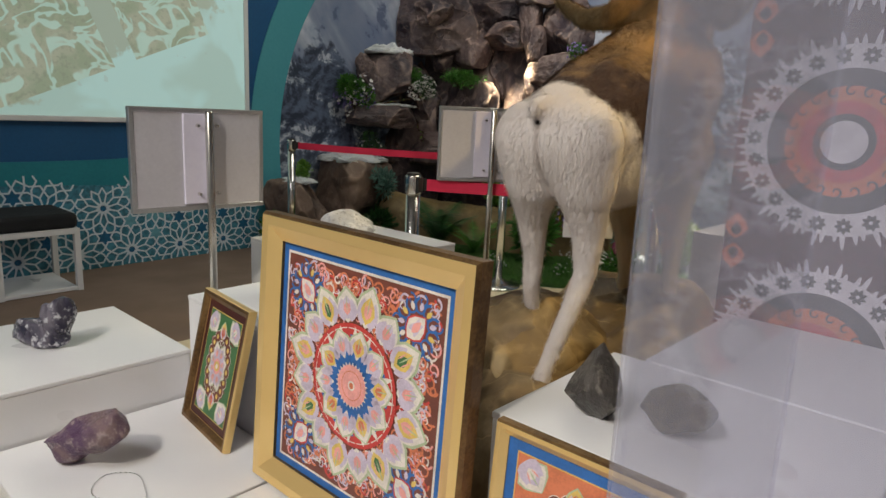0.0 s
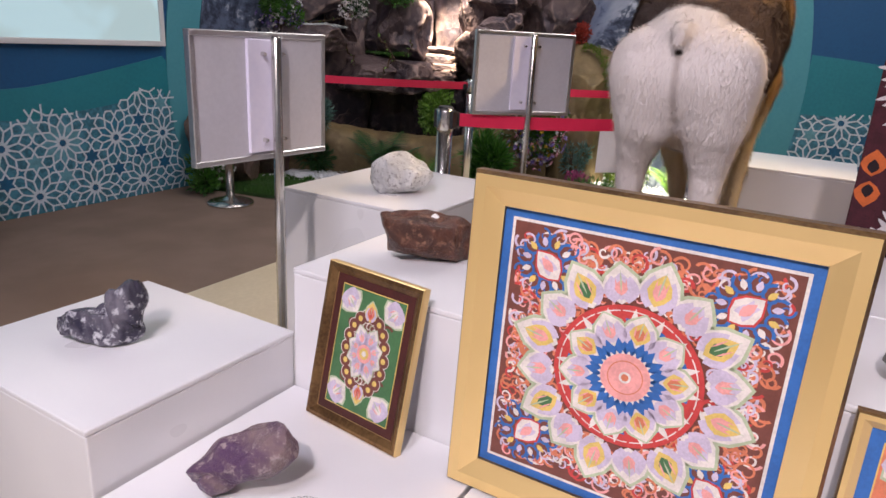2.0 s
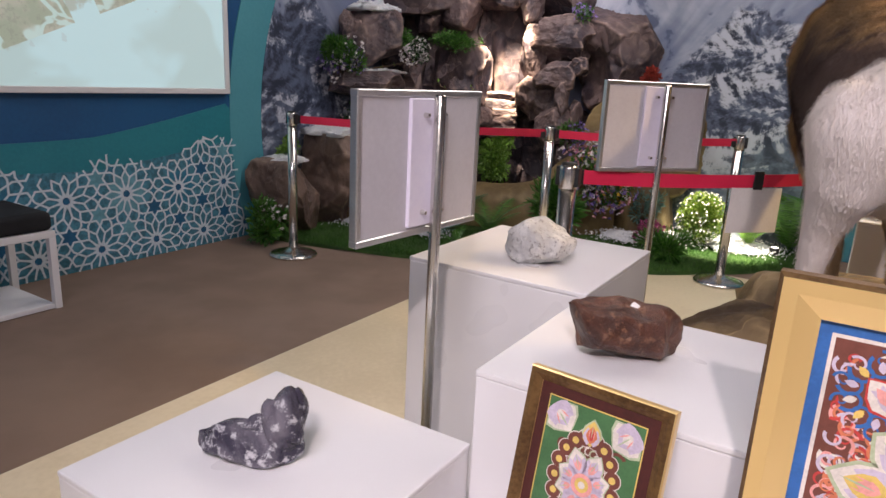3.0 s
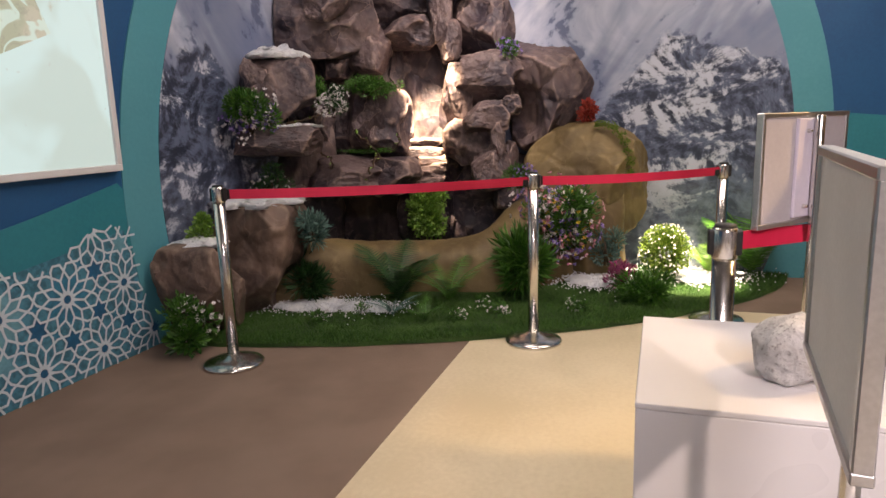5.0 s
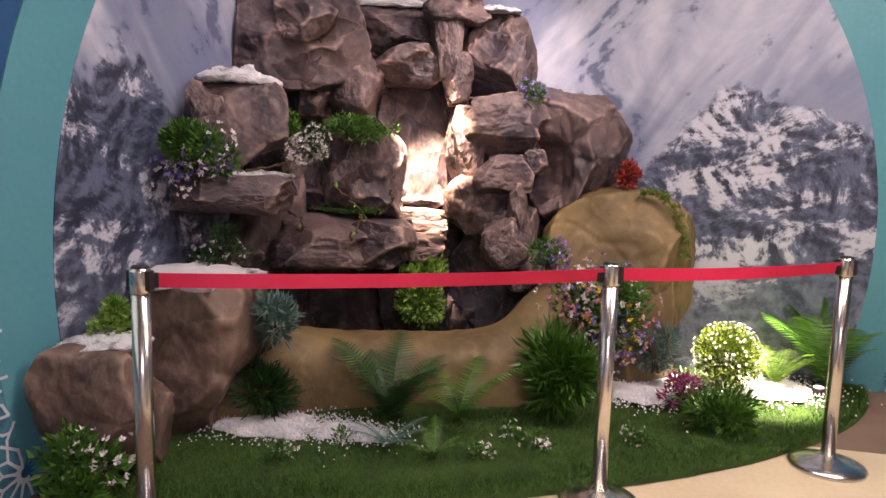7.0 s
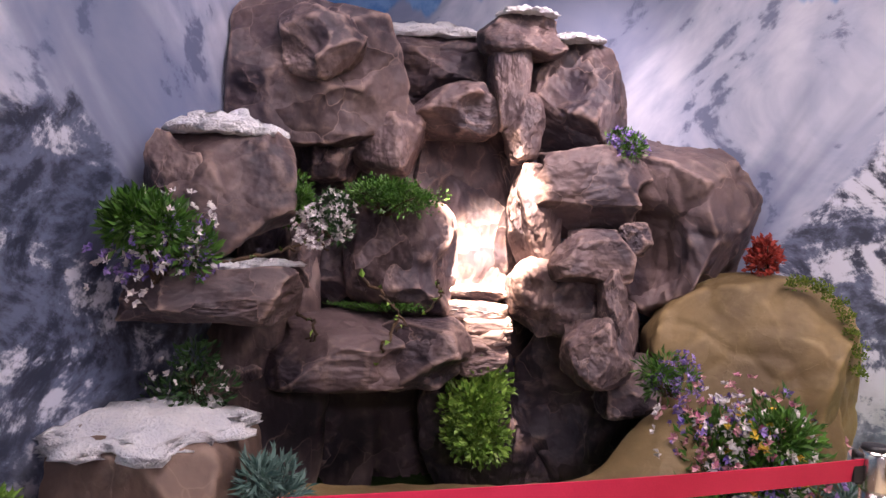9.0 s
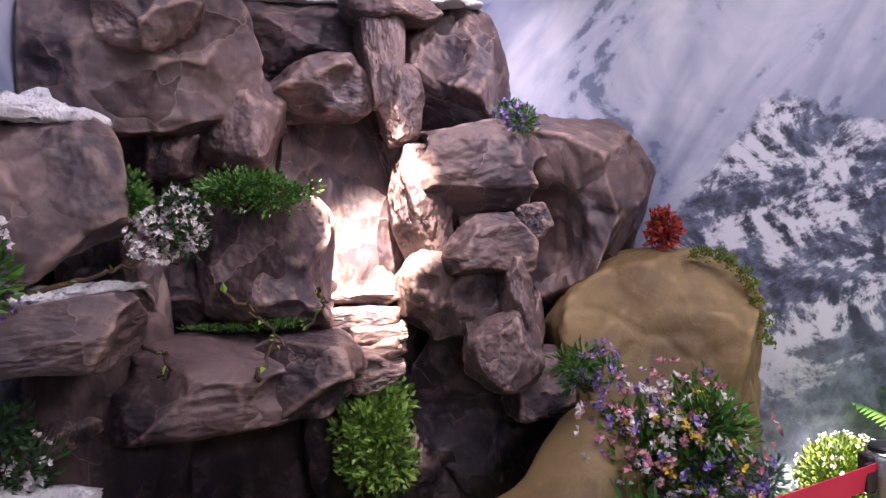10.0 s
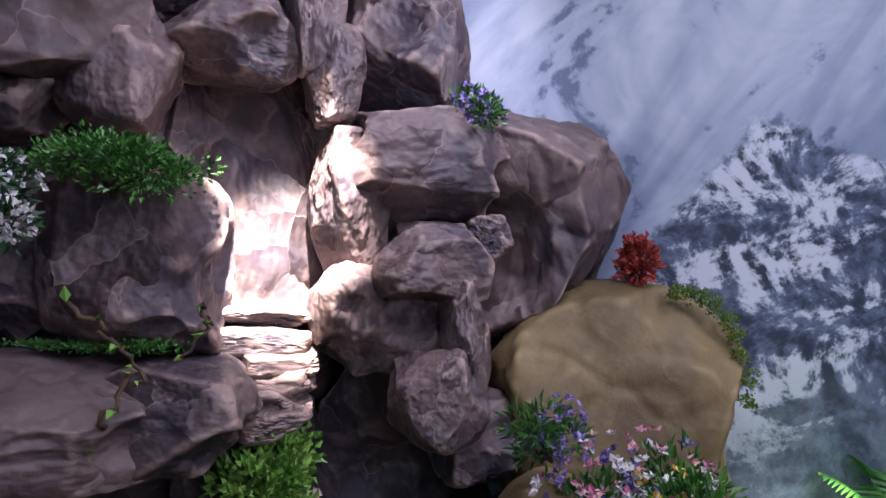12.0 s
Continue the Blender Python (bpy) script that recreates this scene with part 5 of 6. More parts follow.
# ---------------------------------------------------------------- pictures
def picture_frame(root, w, h, border, depth, mat, edge_mat):
    """Four mitred mouldings with a rounded face, and a plain back."""
    for k, (L, a) in enumerate(((w, 0), (h, 90), (w, 180), (h, 270))):
        bm = bmesh.new()
        prof = [(0.0, 0.0), (0.0, -depth * 0.75), (border * 0.10, -depth), (border * 0.45, -depth * 0.98), (border * 0.85, -depth * 0.62), (border, -depth * 0.50), (border, 0.0)]
        ends = []
        for s in (-1, 1):
            ends.append([bm.verts.new((s * (L / 2 - t), y, t)) for t, y in prof])
        for i in range(len(prof)):
            j = (i + 1) % len(prof)
            f = bm.faces.new((ends[0][i], ends[0][j], ends[1][j], ends[1][i]))
            f.material_index = 1 if i in (0, 1, 5) else 0
        bm.faces.new(ends[0][::-1])
        bm.faces.new(ends[1])
        bmesh.ops.recalc_face_normals(bm, faces=bm.faces[:])
        off = {0: (0, -h / 2), 90: (w / 2, 0), 180: (0, h / 2), 270: (-w / 2, 0)}[a]
        m = Matrix.Translation((off[0], 0, h / 2 + off[1])) @ Matrix.Rotation(radians(-a), 4, "Y")
        for v in bm.verts:
            v.co = m @ v.co
        part("moulding", bm, [mat, edge_mat], root)
    part("backing", box((-w / 2 + 0.01, 0.0005, 0.01), (w / 2 - 0.01, 0.006, h - 0.01)), BACKING, root)


C_SAGE = plain("paint_sage", (0.46, 0.53, 0.34))
PAINTS = [C_BLUE, C_PINK, C_RED, C_CREAM, C_YELL, C_LILAC, C_BROWN, C_GREEN, C_ORANGE, MAROON, GOLD, C_SAGE]


def scroll(bm, cx, cz, r, a0, turns, width, y, mat, steps=18):
    """A curling tendril painted as a narrow band."""
    pts = []
    for i in range(steps + 1):
        s = i / steps
        a, q = a0 + turns * 2 * math.pi * s, r * (1 - 0.72 * s)
        pts.append((cx + q * math.cos(a), cz + q * math.sin(a), width * (1 - 0.55 * s), a, q))
    for p, q in zip(pts, pts[1:]):
        quad = [(cx + (p[4] + e * p[2]) * math.cos(p[3]), cz + (p[4] + e * p[2]) * math.sin(p[3])) for e in (-0.5, 0.5)]
        quad += [(cx + (q[4] + e * q[2]) * math.cos(q[3]), cz + (q[4] + e * q[2]) * math.sin(q[3])) for e in (0.5, -0.5)]
        plate(bm, quad, y, mat)


def flower(bm, cx, cz, angle, r0, r1, w, y, outer, inner, core):
    """One painted palmette: nested petals with small side lobes."""
    petal(bm, cx, cz, angle, r0, r1 * 1.03, w * 1.16, y + 0.00010, 11)
    petal(bm, cx, cz, angle, r0, r1, w, y, outer)
    for s in (-1, 1):
        petal(bm, cx, cz, angle + s * w / max(r0, 0.02) * 0.35, r0 * 1.02, r0 + (r1 - r0) * 0.72, w * 0.5, y - 0.00012, 5)
    petal(bm, cx, cz, angle, r0 + (r1 - r0) * 0.10, r0 + (r1 - r0) * 0.80, w * 0.62, y - 0.00024, inner)
    petal(bm, cx, cz, angle, r0 + (r1 - r0) * 0.22, r0 + (r1 - r0) * 0.62, w * 0.34, y - 0.00036, core)
    for s in (-1, 0, 1):
        petal(bm, cx, cz, angle + s * w / max(r0, 0.02) * 0.20, r0 + (r1 - r0) * 0.30, r0 + (r1 - r0) * (0.86 if s == 0 else 0.66), w * 0.05, y - 0.00044, 11 if s == 0 else 1)


def large_painting():
    root = thing("framed_picture", "large square floral medallion painting in wide gold frame", "picture", m=pose(0.925, 4.035, 0.42, -3.4, 0, -90))
    w = 0.58
    picture_frame(root, w, w, 0.055, 0.034, GOLD, GOLDEDGE)
    y = -0.010
    i0 = w / 2 - 0.053
    part("liner", box((-i0, y, w / 2 - i0), (i0, y + 0.008, w / 2 + i0)), C_BLUE, root, "blue inner mount")
    bm = bmesh.new()
    c, r = w / 2, i0 - 0.017
    plate(bm, [(-r, c - r), (r, c - r), (r, c + r), (-r, c + r)], y - 0.0004, 3)
    r2 = r - 0.005
    plate(bm, [(-r2, c - r2), (r2, c - r2), (r2, c + r2), (-r2, c + r2)], y - 0.0006, 6)
    R = 0.118
    # scrollwork over the ground
    rnd = random.Random(5)
    for i in range(1250):
        px, pz = rnd.uniform(-r2 + 0.014, r2 - 0.014), rnd.uniform(-r2 + 0.014, r2 - 0.014)
        if math.hypot(px, pz) > R * 1.05:
            scroll(bm, px, c + pz, rnd.uniform(0.009, 0.017), rnd.uniform(0, 6.3), rnd.choice((-1, 1)) * rnd.uniform(0.7, 1.1), 0.0048, y - 0.0008 - 0.0000004 * i, rnd.choice((2, 8, 3, 1, 8, 8, 5)))
    # corner palmettes
    for sx in (-1, 1):
        for sz in (-1, 1):
            cx, cz = sx * (r2 - 0.063), c + sz * (r2 - 0.063)
            ang = math.atan2(sz, sx)
            disc(bm, cx, cz, 0.050, y - 0.00140, 6, 28)
            for k in range(11):
                b = ang + k * 2 * math.pi / 11
                scroll(bm, cx + 0.037 * math.cos(b), cz + 0.037 * math.sin(b), 0.0165, b + 0.6, 0.95, 0.0052, y - 0.00145 - 0.000004 * k, 0)
                scroll(bm, cx + 0.048 * math.cos(b), cz + 0.048 * math.sin(b), 0.011, b, -0.9, 0.0040, y - 0.00150 - 0.000004 * k, 0 if k % 3 else 5)
                petal(bm, cx + 0.036 * math.cos(b), cz + 0.036 * math.sin(b), b, -0.007, 0.010, 0.005, y - 0.00156, (4, 5, 3)[k % 3])
            petal(bm, cx, cz, ang, -0.034, 0.029, 0.025, y - 0.0016, 2)
            petal(bm, cx, cz, ang, -0.031, 0.026, 0.021, y - 0.0017, 3)
            petal(bm, cx, cz, ang + 0.5, -0.020, 0.016, 0.008, y - 0.00174, 5)
            petal(bm, cx, cz, ang - 0.5, -0.020, 0.016, 0.008, y - 0.00177, 5)
            petal(bm, cx, cz, ang, -0.016, 0.014, 0.008, y - 0.0018, 1)
    # outer ring of palmettes
    for k in range(16):
        a = 2 * math.pi * (k + 0.5) / 16
        flower(bm, 0, c, a, R * 1.0, R * (1.66 if k % 2 else 1.54), 0.031, y - 0.0020, 3, 4 if k % 2 else 5, 7 if k % 4 == 1 else 1)
    disc(bm, 0, c, R, y - 0.0026, 2, 64)
    disc(bm, 0, c, R - 0.008, y - 0.0028, 3, 64)
    disc(bm, 0, c, R - 0.010, y - 0.0030, 2, 64)
    disc(bm, 0, c, R - 0.021, y - 0.0031, 0, 64)
    for k in range(32):
        petal(bm, 0, c, 2 * math.pi * k / 32, R * 0.62, R * 0.97, 0.006, y - 0.0032, 2 if k % 2 else 3)
    for k in range(10):
        flower(bm, 0, c, 2 * math.pi * (k + 0.25) / 10, R * 0.44, R * 0.91, 0.027, y - 0.0034, 3, 5 if k % 2 else 4, 1 if k % 2 else 8)
    for k in range(20):
        petal(bm, 0, c, 2 * math.pi * k / 20, R * 0.10, R * 0.56, 0.011, y - 0.0040, 0)
    for k in range(28):
        petal(bm, 0, c, 2 * math.pi * k / 28, R * 0.10, R * 0.385, 0.006, y - 0.0042, 3)
    disc(bm, 0, c, R * 0.335, y - 0.0044, 1)
    disc(bm, 0, c, R * 0.24, y - 0.0045, 8)
    disc(bm, 0, c, R * 0.225, y - 0.0046, 1)
    disc(bm, 0, c, R * 0.08, y - 0.0047, 3)
    disc(bm, 0, c, R * 0.05, y - 0.0048, 8)
    bmesh.ops.recalc_face_normals(bm, faces=bm.faces[:])
    part("painting", bm, PAINTS, root, "painted floral medallion in blue, red, pink and cream")


def small_painting(m, w, h, frame_mat, edge, ground, label, second):
    root = thing("framed_picture", label, "picture", m=m)
    picture_frame(root, w, h, 0.022, 0.020, frame_mat, edge)
    y = -0.008
    part("liner", box((-w / 2 + 0.021, y, 0.021), (w / 2 - 0.021, y + 0.006, h - 0.021)), second, root)
    bm = bmesh.new()
    a, b = w / 2 - 0.042, h / 2 - 0.042
    c = h / 2
    plate(bm, [(-a - 0.002, c - b - 0.002), (a + 0.002, c - b - 0.002), (a + 0.002, c + b + 0.002), (-a - 0.002, c + b + 0.002)], y - 0.0003, 4)
    plate(bm, [(-a, c - b), (a, c - b), (a, c + b), (-a, c + b)], y - 0.0006, ground)
    for sx in (-1, 1):
        for sz in (-1, 1):
            ang = math.atan2(-sz, -sx)
            flower(bm, sx * a * 0.9, c + sz * b * 0.92, ang, 0.002, 0.054, 0.030, y - 0.0010, 3, 5, 3)
            scroll(bm, sx * a * 0.55, c + sz * b * 0.45, 0.016, 0.5, 0.9 * sx, 0.006, y - 0.0011, 6)
    plate(bm, [(a * 0.60 * math.cos(2 * math.pi * k / 36), c + b * 0.62 * math.sin(2 * math.pi * k / 36)) for k in range(36)], y - 0.0012, 6)
    for k in range(24):
        t = 2 * math.pi * k / 24
        scroll(bm, a * 0.40 * math.cos(t), c + b * 0.44 * math.sin(t), 0.008, t, 0.8, 0.003, y - 0.00125, (3, 11)[k % 2], 10)
    for layer, (size, mat) in enumerate(((0.0155, 3), (0.0140, 6), (0.0060, 4))):
        for k in range(18):
            t = 2 * math.pi * k / 18
            ex, ez = a * 0.60 * math.cos(t), b * 0.62 * math.sin(t)
            disc(bm, ex, c + ez, size, y - 0.0013 - 0.00012 * layer - 0.000004 * k, mat, 12)
    for k in (1, 3):
        flower(bm, 0, c, k * math.pi / 2, b * 0.52, b * 0.86, 0.016, y - 0.0016, 4, 8, 2)
    for k in range(8):
        flower(bm, 0, c, 2 * math.pi * (k + 0.5) / 8, 0.012, 0.060 if k % 4 in (1, 2) else 0.048, 0.017, y - 0.0020, 3, 5, 1)
    disc(bm, 0, c, 0.019, y - 0.0028, 1)
    disc(bm, 0, c, 0.012, y - 0.0029, 4)
    disc(bm, 0, c, 0.006, y - 0.0030, 3)
    bmesh.ops.recalc_face_normals(bm, faces=bm.faces[:])
    part("painting", bm, PAINTS, root)
    return root


large_painting()
small_painting(pose(0.916, 4.558, 0.42, -12.5, 0, -96), 0.252, 0.336, GOLDEDGE, GOLD, 7, "small upright floral painting in narrow bronze frame", MAROON)
small_painting(pose(0.962, 3.575, 0.42, -4, 0, -90), 0.30, 0.325, GOLD, GOLDEDGE, 8, "floral painting with blue mount in bright gilt frame", C_BLUE)


# ---------------------------------------------------------------- hanging embroidered textile
def textile():
    root = thing("embroidered_hanging", "dark maroon embroidered hanging with large white and red medallions", "textile", m=pose(1.98, 3.23, 0, 0, 0, -90))
    w, z0, z1 = 1.06, 0.30, 2.30
    bm = box((-w / 2, 0.0, z0), (w / 2, 0.012, z1), 0.003)
    part("cloth", bm, T_DARK, root)
    bm = bmesh.new()
    for row in range(4):
        for colm in range(2):
            cx, cz = (-w / 2 + 0.245) + colm * 0.53, 0.646 + row * 0.541
            if cz + 0.24 > z1:
                continue
            y = -0.001
            for k in range(66):
                petal(bm, cx, cz, 2 * math.pi * k / 66 + 0.012 * (-1) ** k, 0.205, (0.258, 0.246, 0.238)[k % 3], 0.0062, y, 0, 0.5)
            disc(bm, cx, cz, 0.224, y - 0.0004, 0, 64)
            for k in range(22):
                a = 2 * math.pi * k / 22
                fx, fz = cx + 0.199 * math.cos(a), cz + 0.199 * math.sin(a)
                for q in range(8):
                    petal(bm, fx, fz, a + q * math.pi / 4, 0.003, 0.0205, 0.0052, y - 0.0008, 3)
                disc(bm, fx, fz, 0.004, y - 0.0010, 0, 10)
            disc(bm, cx, cz, 0.170, y - 0.0008, 3, 56)
            disc(bm, cx, cz, 0.130, y - 0.0012, 2, 48)
            for k in range(20):
                scroll(bm, cx + 0.118 * math.cos(k * math.pi / 10), cz + 0.118 * math.sin(k * math.pi / 10), 0.014, k * math.pi / 10, 0.8, 0.006, y - 0.0016, 3)
            disc(bm, cx, cz, 0.095, y - 0.0020, 1, 48)
            disc(bm, cx, cz, 0.066, y - 0.0024, 3, 40)
            disc(bm, cx, cz, 0.050, y - 0.0028, 0, 40)
    for row in range(4):
        for cx in (-w / 2 + 0.03, 0.0, w / 2 - 0.03):
            cz = 0.916 + row * 0.541
            if cz < z1 - 0.1:
                for a in (math.pi / 2, -math.pi / 2):
                    petal(bm, cx, cz, a, 0.006, 0.075, 0.030, -0.001, 2)
                    petal(bm, cx, cz, a, 0.014, 0.050, 0.014, -0.0014, 3)
    bmesh.ops.recalc_face_normals(bm, faces=bm.faces[:])
    part("embroidery", bm, [T_WHITE, T_RED, T_ORANGE, T_BLACK], root)
    part("rod", tube([(-w / 2 - 0.04, 0.006, z1 + 0.012), (w / 2 + 0.04, 0.006, z1 + 0.012)], 0.012, 14), CHROME, root)
    for s in (-1, 1):
        part("upright", tube([(s * (w / 2 + 0.025), 0.02, 0.01), (s * (w / 2 + 0.025), 0.02, z1 + 0.012)], 0.011, 14) if s > 0 else tube([(s * (w / 2 - 0.03), 0.03, 0.01), (s * (w / 2 - 0.03), 0.03, z1 + 0.012)], 0.011, 14), CHROME, root)
        part("foot", lathe([(0.11, 0.0), (0.11, 0.008), (0.02, 0.012)], 28, (s * (w / 2 - 0.03), 0.14)), ALU, root)


textile()


# ---------------------------------------------------------------- acrylic case
case = thing("acrylic_case", "clear acrylic display case with slight haze", "display case")
ax0, ay1, az0, az1 = 0.56, 3.332, 0.42, 1.75
podium((0.53, 2.80), (1.005, 3.35), 0.42, "low white podium under a clear acrylic case")
for nm, lo, hi in (("side_pane", (ax0, 2.84, az0), (ax0 + 0.006, ay1, az1)), ("end_pane", (ax0 + 0.006, ay1 - 0.006, az0), (0.99, ay1, az1)), ("side_pane", (0.99, 2.84, az0), (0.996, ay1, az1)), ("end_pane", (ax0 + 0.006, 2.84, az0), (0.99, 2.846, az1)), ("lid", (ax0, 2.84, az1), (0.996, ay1, az1 + 0.006))):
    pane = part(nm, box(lo, hi, 0.0008, 1), ACRYLIC, case)
    pane.visible_shadow = False


# ---------------------------------------------------------------- the mounted animal on its rock
def chain(bm, pts, n=7):
    """Overlapping balls along points of (x, y, z, radius)."""
    for a, b in zip(pts, pts[1:]):
        for i in range(n):
            s = i / (n - 1)
            p = [u + (v - u) * s for u, v in zip(a, b)]
            bmesh.ops.create_icosphere(bm, subdivisions=2, radius=p[3], matrix=Matrix.Translation(p[:3]))


def fur():
    n = Nodes("fur")
    p = n.pos()
    x, y, z = n.xyz(p)
    wob = n.math("MULTIPLY", n.math("SUBTRACT", n.noise(p, 9, 5, 0.6), 0.5), 0.24)
    strands = n.noise(n.vec(n.math("MULTIPLY", x, 26), n.math("MULTIPLY", y, 95), n.math("MULTIPLY", z, 34)), 1.0, 6, 0.75, 0.6)
    brown = n.mix(n.step(n.noise(p, 5, 4), 0.36, 0.62), (0.22, 0.125, 0.050), (0.46, 0.275, 0.115))
    brown = n.mix(n.step(strands, 0.55, 0.8), brown, (0.09, 0.05, 0.025))
    dark = n.mix(strands, (0.028, 0.013, 0.011), (0.085, 0.042, 0.030))
    cream = n.mix(strands, (0.76, 0.69, 0.66), (0.86, 0.80, 0.77))
    # dark saddle edge behind the flank, then the pale rump, belly and legs
    saddle = n.math("MULTIPLY", n.step(n.math("ADD", x, wob), 0.74, 0.58), n.step(n.math("ADD", z, wob), 1.43, 1.31))
    body = n.mix(saddle, brown, dark)
    rump = n.step(n.math("ADD", n.math("ADD", x, wob), n.math("SUBTRACT", z, 1.1)), 0.27, 0.33)
    col = n.mix(rump, cream, body)
    low = n.step(n.math("ADD", z, wob), 1.06, 0.97)
    col = n.mix(low, col, n.mix(n.step(x, 0.50, 0.72), cream, (0.62, 0.50, 0.33)))
    side = n.math("ABSOLUTE", n.math("SUBTRACT", y, 0.08))
    horn = n.math("MULTIPLY", n.step(z, 1.515, 1.53), n.step(side, 0.20, 0.215))
    ring = n.noise(n.vec(n.math("MULTIPLY", x, 60), n.math("MULTIPLY", y, 60), n.math("MULTIPLY", z, 60)), 1.0, 2)
    col = n.mix(horn, col, n.mix(ring, (0.20, 0.125, 0.055), (0.42, 0.29, 0.14)))
    # shade in the cleft under the tail, painted as a darker middle line
    mid, rear = n.math("ABSOLUTE", y), n.step(x, 0.22, 0.16)
    line = n.math("MULTIPLY", n.math("MULTIPLY", n.step(mid, 0.016, 0.002), n.step(z, 0.98, 1.06)), n.step(z, 1.20, 1.18))
    col = n.mix(n.math("MULTIPLY", n.math("MULTIPLY", line, rear), 0.45), col, (0.24, 0.17, 0.14))
    away = n.math("SQRT", n.math("ADD", n.math("MULTIPLY", mid, mid), n.math("POWER", n.math("ABSOLUTE", n.math("MULTIPLY", n.math("SUBTRACT", z, 1.198), 1.5)), 2.0)))
    dot = n.step(n.math("ADD", away, n.math("MULTIPLY", wob, 0.12)), 0.017, 0.006)
    col = n.mix(n.math("MULTIPLY", dot, rear), col, (0.03, 0.018, 0.015))
    n.bump(n.math("ADD", strands, n.math("MULTIPLY", n.noise(p, 16, 5, 0.65), 0.8)), 0.6, 0.011)
    return n.finish(col, 0.9)


def mount():
    bm = bmesh.new()
    chain(bm, [(0.13, 0, 1.165, 0.152), (0.35, 0.02, 1.19, 0.220), (0.60, 0.05, 1.25, 0.245), (0.82, 0.08, 1.33, 0.255), (0.90, 0.09, 1.30, 0.22)])
    for s in (1, -1):
        chain(bm, [(0.09, s * 0.080, 1.15, 0.120), (0.12, s * 0.086, 1.03, 0.094)])
    chain(bm, [(0.30, 0.01, 1.10, 0.185), (0.60, 0.05, 1.12, 0.205), (0.84, 0.08, 1.16, 0.215)])
    # haunch and hind legs
    chain(bm, [(0.12, -0.084, 1.03, 0.088), (0.16, -0.088, 0.90, 0.054), (0.17, -0.085, 0.76, 0.038), (0.10, -0.07, 0.62, 0.033), (0.05, -0.045, 0.48, 0.028), (0.05, -0.035, 0.43, 0.034)])
    chain(bm, [(0.12, 0.090, 1.03, 0.088), (0.18, 0.122, 0.90, 0.052), (0.22, 0.135, 0.77, 0.037), (0.23, 0.145, 0.66, 0.032), (0.27, 0.155, 0.56, 0.028), (0.28, 0.155, 0.525, 0.034)])
    # fore legs
    chain(bm, [(0.80, 0.16, 1.12, 0.14), (0.80, 0.14, 0.94, 0.075), (0.79, 0.11, 0.78, 0.042), (0.785, 0.09, 0.63, 0.029), (0.79, 0.09, 0.58, 0.036)])
    chain(bm, [(0.80, -0.04, 1.12, 0.14), (0.80, -0.06, 0.94, 0.075), (0.79, -0.08, 0.78, 0.042), (0.785, -0.09, 0.61, 0.029), (0.79, -0.09, 0.56, 0.036)])
    # neck, head, tail
    chain(bm, [(0.88, 0.09, 1.42, 0.19), (0.97, 0.10, 1.58, 0.15), (1.04, 0.11, 1.74, 0.11), (1.07, 0.11, 1.84, 0.10)])
    chain(bm, [(1.07, 0.11, 1.85, 0.09), (1.20, 0.13, 1.80, 0.068), (1.32, 0.15, 1.72, 0.048)])
    chain(bm, [(0.01, 0, 1.250, 0.030), (-0.028, 0, 1.240, 0.026), (-0.042, 0, 1.222, 0.016)], 4)
    chain(bm, [(1.00, 0.16, 1.86, 0.055), (0.91, 0.20, 1.70, 0.058), (0.82, 0.27, 1.59, 0.050), (0.82, 0.38, 1.59, 0.040), (0.86, 0.50, 1.65, 0.030), (0.90, 0.60, 1.73, 0.020), (0.92, 0.66, 1.80, 0.012)], 7)
    chain(bm, [(1.00, 0.06, 1.86, 0.055), (0.93, -0.04, 1.68, 0.056), (0.85, -0.14, 1.58, 0.050), (0.80, -0.21, 1.62, 0.042), (0.80, -0.26, 1.71, 0.034), (0.84, -0.29, 1.82, 0.024)], 7)
    ob = tagged(part("mounted_ibex", bm, fur(), smooth=True), "life-size stuffed mountain goat with pale rump and curled horns", "statue")
    ob.matrix_world = pose(1.715, 4.195, 0, 0, 0, 0)
    r = ob.modifiers.new("skin", "REMESH")
    r.mode, r.voxel_size, r.use_smooth_shade = "VOXEL", 0.010, True
    sm = ob.modifiers.new("smooth", "SMOOTH")
    sm.factor, sm.iterations = 0.6, 22
    tufts = bpy.data.textures.new("tufts", "CLOUDS")
    tufts.noise_scale, tufts.noise_depth = 0.016, 3
    shag = ob.modifiers.new("shag", "DISPLACE")
    shag.texture, shag.strength, shag.mid_level, shag.texture_coords = tufts, 0.0025, 0.5, "LOCAL"
    # the shaped skin, with a coat of short lying hair on it
    bpy.context.view_layer.update()
    me = bpy.data.meshes.new_from_object(ob.evaluated_get(bpy.context.evaluated_depsgraph_get()))
    ob.modifiers.clear()
    n = len(me.vertices)
    co, no = np.empty(n * 3), np.empty(n * 3)
    me.vertices.foreach_get("co", co)
    me.vertices.foreach_get("normal", no)
    co, no = co.reshape(-1, 3), no.reshape(-1, 3)
    faces = [list(f.vertices) for f in me.polygons]
    rng = np.random.default_rng(8)
    pick = np.concatenate([np.arange(n), rng.integers(0, n, 130000)])
    root = co[pick] + rng.normal(0, 0.004, (len(pick), 3))
    up = no[pick]
    flow = np.array([-0.45, 0.0, -1.0]) + rng.normal(0, 0.38, (len(pick), 3))
    flow -= up * (flow * up).sum(1)[:, None]
    flow /= np.linalg.norm(flow, axis=1)[:, None] + 1e-6
    long = np.where(root[:, 2] < 0.8, 0.012, np.where(root[:, 0] > 0.3, 0.026, 0.014)) * rng.uniform(0.6, 1.3, len(pick))
    root = root - up * 0.004
    tip = root + flow * long[:, None] + up * (0.0035 + long * 0.22)[:, None]
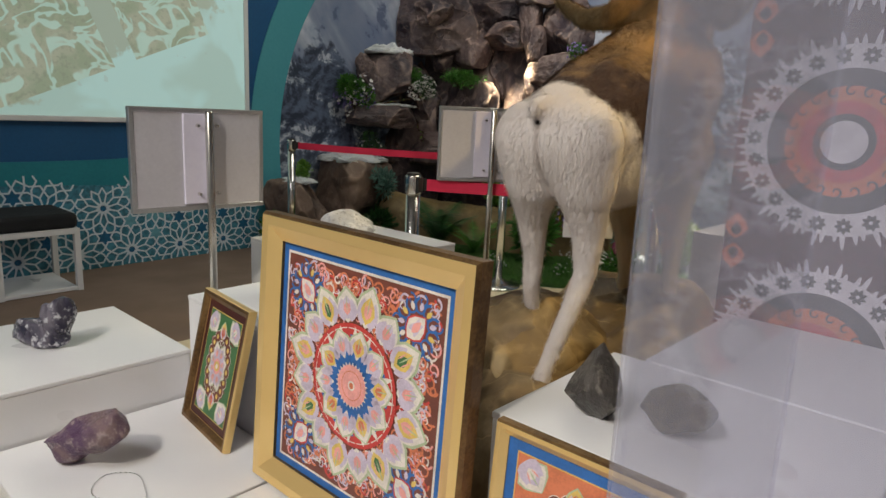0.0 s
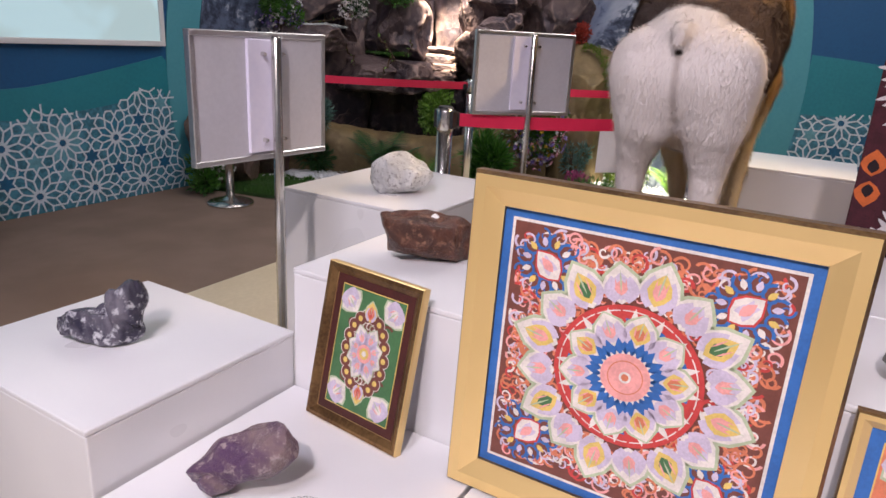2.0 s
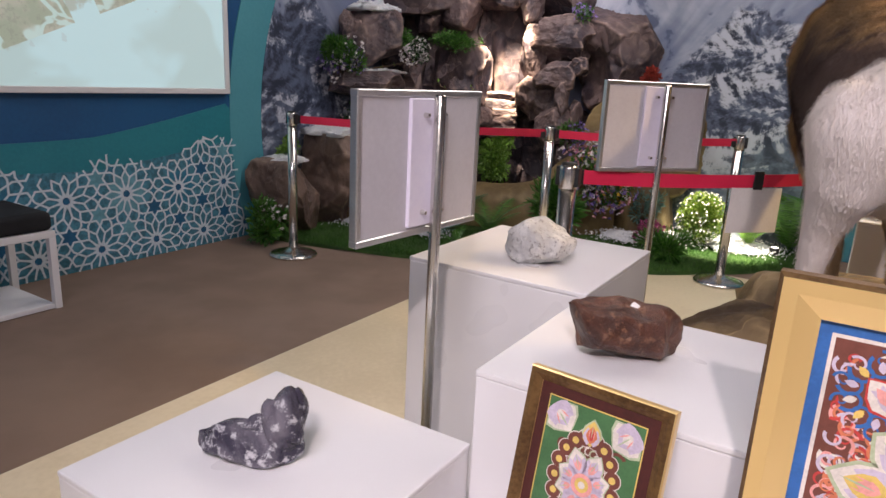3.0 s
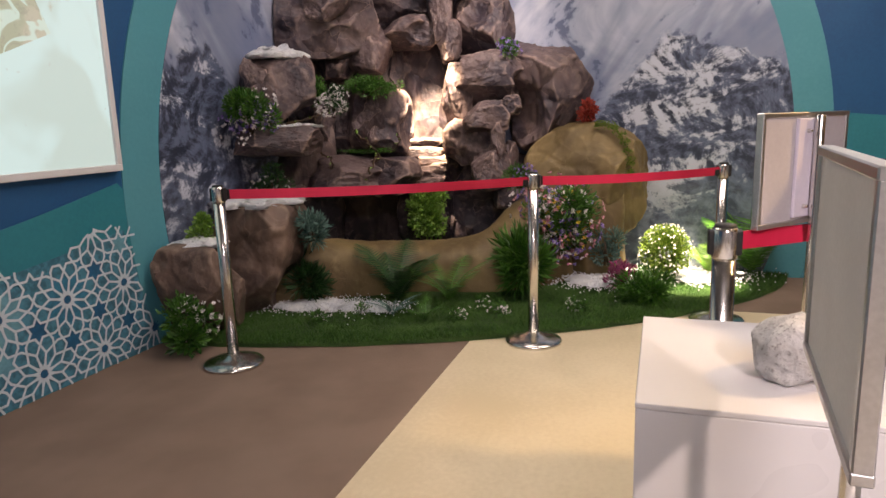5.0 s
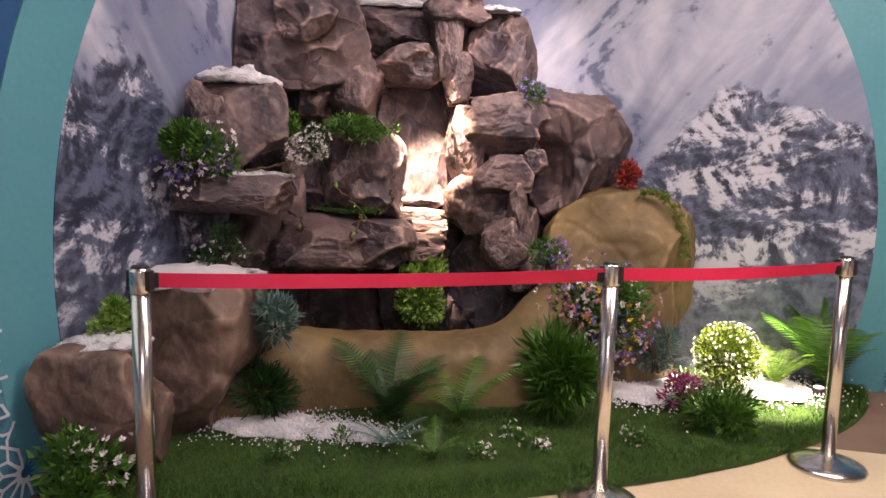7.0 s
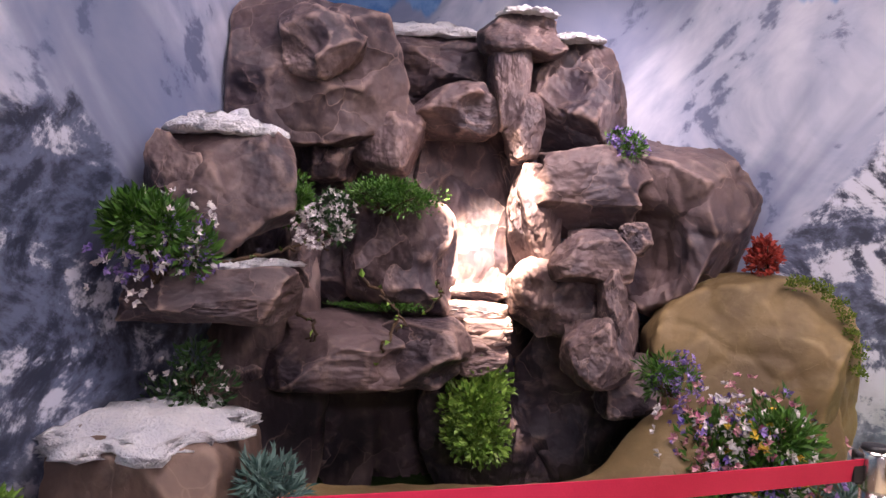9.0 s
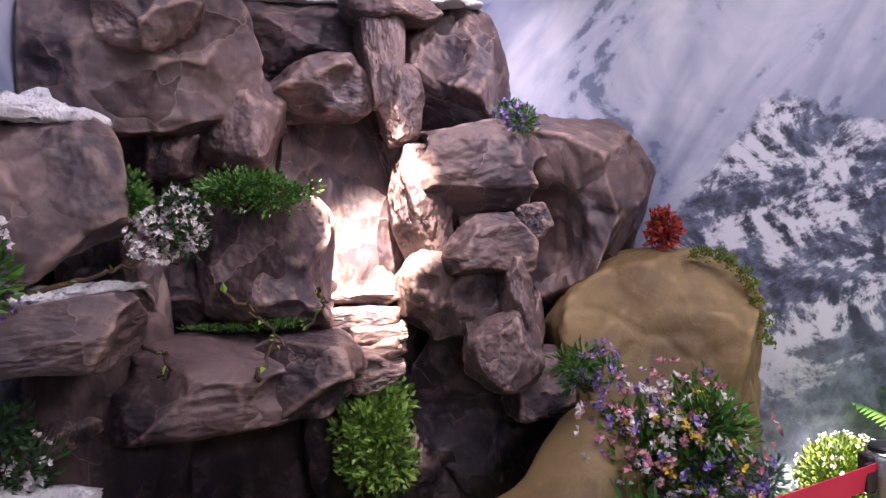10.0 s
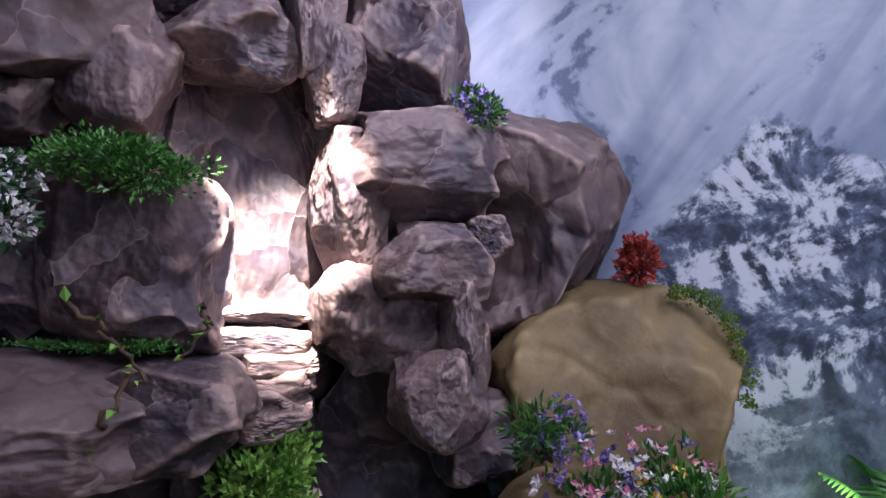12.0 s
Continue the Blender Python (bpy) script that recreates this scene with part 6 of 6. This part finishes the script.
    side = np.cross(flow, up) * 0.0012
    hair = np.stack([root - side, root + side, tip], 1).reshape(-1, 3)
    coat = bpy.data.meshes.new("mesh")
    coat.from_pydata(np.concatenate([co, hair]).tolist(), [], faces + (n + np.arange(len(hair)).reshape(-1, 3)).tolist())
    coat.polygons.foreach_set("use_smooth", [True] * len(coat.polygons))
    coat.materials.append(ob.data.materials[0])
    ob.data = coat
    return ob


mount()
base = thing("display_mound", "brown artificial rock mound under the stuffed goat", "rock")
for c, s, seed in (((1.88, 4.20, 0.12), (0.36, 0.32, 0.31), 3), ((2.12, 4.34, 0.20), (0.42, 0.36, 0.36), 4), ((2.50, 4.22, 0.22), (0.46, 0.40, 0.39), 5), ((2.20, 4.03, 0.12), (0.42, 0.28, 0.30), 6), ((2.55, 4.48, 0.13), (0.44, 0.26, 0.30), 7)):
    boulder(c, (s[1], s[0], s[2]), -14, 120 + seed, 2.6, MOUND, base, "mound_rock", 16, 5, 0.2)


# ---------------------------------------------------------------- stool by the wall
stool = thing("stool", "white framed cube stool with black cushion", "stool")
sx0, sx1, sy0, sy1, sh = 1.20, 1.665, 7.54, 8.0, 0.40
t = 0.035
for x in (sx0, sx1 - t):
    for y in (sy0, sy1 - t):
        part("leg", box((x, y, 0), (x + t, y + t, sh - t), 0.003), WHITE, stool)
bm = bmesh.new()
for lo, hi in (((sx0, sy0, sh - t), (sx1, sy0 + t, sh)), ((sx0, sy1 - t, sh - t), (sx1, sy1, sh)), ((sx0, sy0 + t, sh - t), (sx0 + t, sy1 - t, sh)), ((sx1 - t, sy0 + t, sh - t), (sx1, sy1 - t, sh))):
    add_box(bm, lo, hi, 0.003)
part("seat_rail", bm, WHITE, stool)
part("floor_board", box((sx0 + t, sy0 + 0.004, 0.004), (sx1 - t, sy1 - 0.004, 0.03), 0.003), WHITE, stool)
part("cushion", box((sx0 + 0.004, sy0 + 0.004, sh), (sx1 - 0.004, sy1 - 0.004, sh + 0.095), 0.028, 4), FABRIC, stool)


# ---------------------------------------------------------------- added ceiling lamps, none in view
def added_ceiling_panel(x, y):
    root = thing("added_ceiling_light", "square white ceiling light panel, assumed, none in view", "ceiling light", "ceiling lights")
    bm = bmesh.new()
    for lo, hi in (((-0.63, -0.63), (0.63, -0.6)), ((-0.63, 0.6), (0.63, 0.63)), ((-0.63, -0.6), (-0.6, 0.6)), ((0.6, -0.6), (0.63, 0.6))):
        add_box(bm, (x + lo[0], y + lo[1], CEIL - 0.05), (x + hi[0], y + hi[1], CEIL), 0.003)
    part("frame", bm, WHITE, root)
    part("diffuser", box((x - 0.6, y - 0.6, CEIL - 0.03), (x + 0.6, y + 0.6, CEIL - 0.02)), LAMPGLOW, root)


for x, y in ((-1.3, 4.3), (3.5, 6.3), (3.7, 4.2)):
    added_ceiling_panel(x, y)
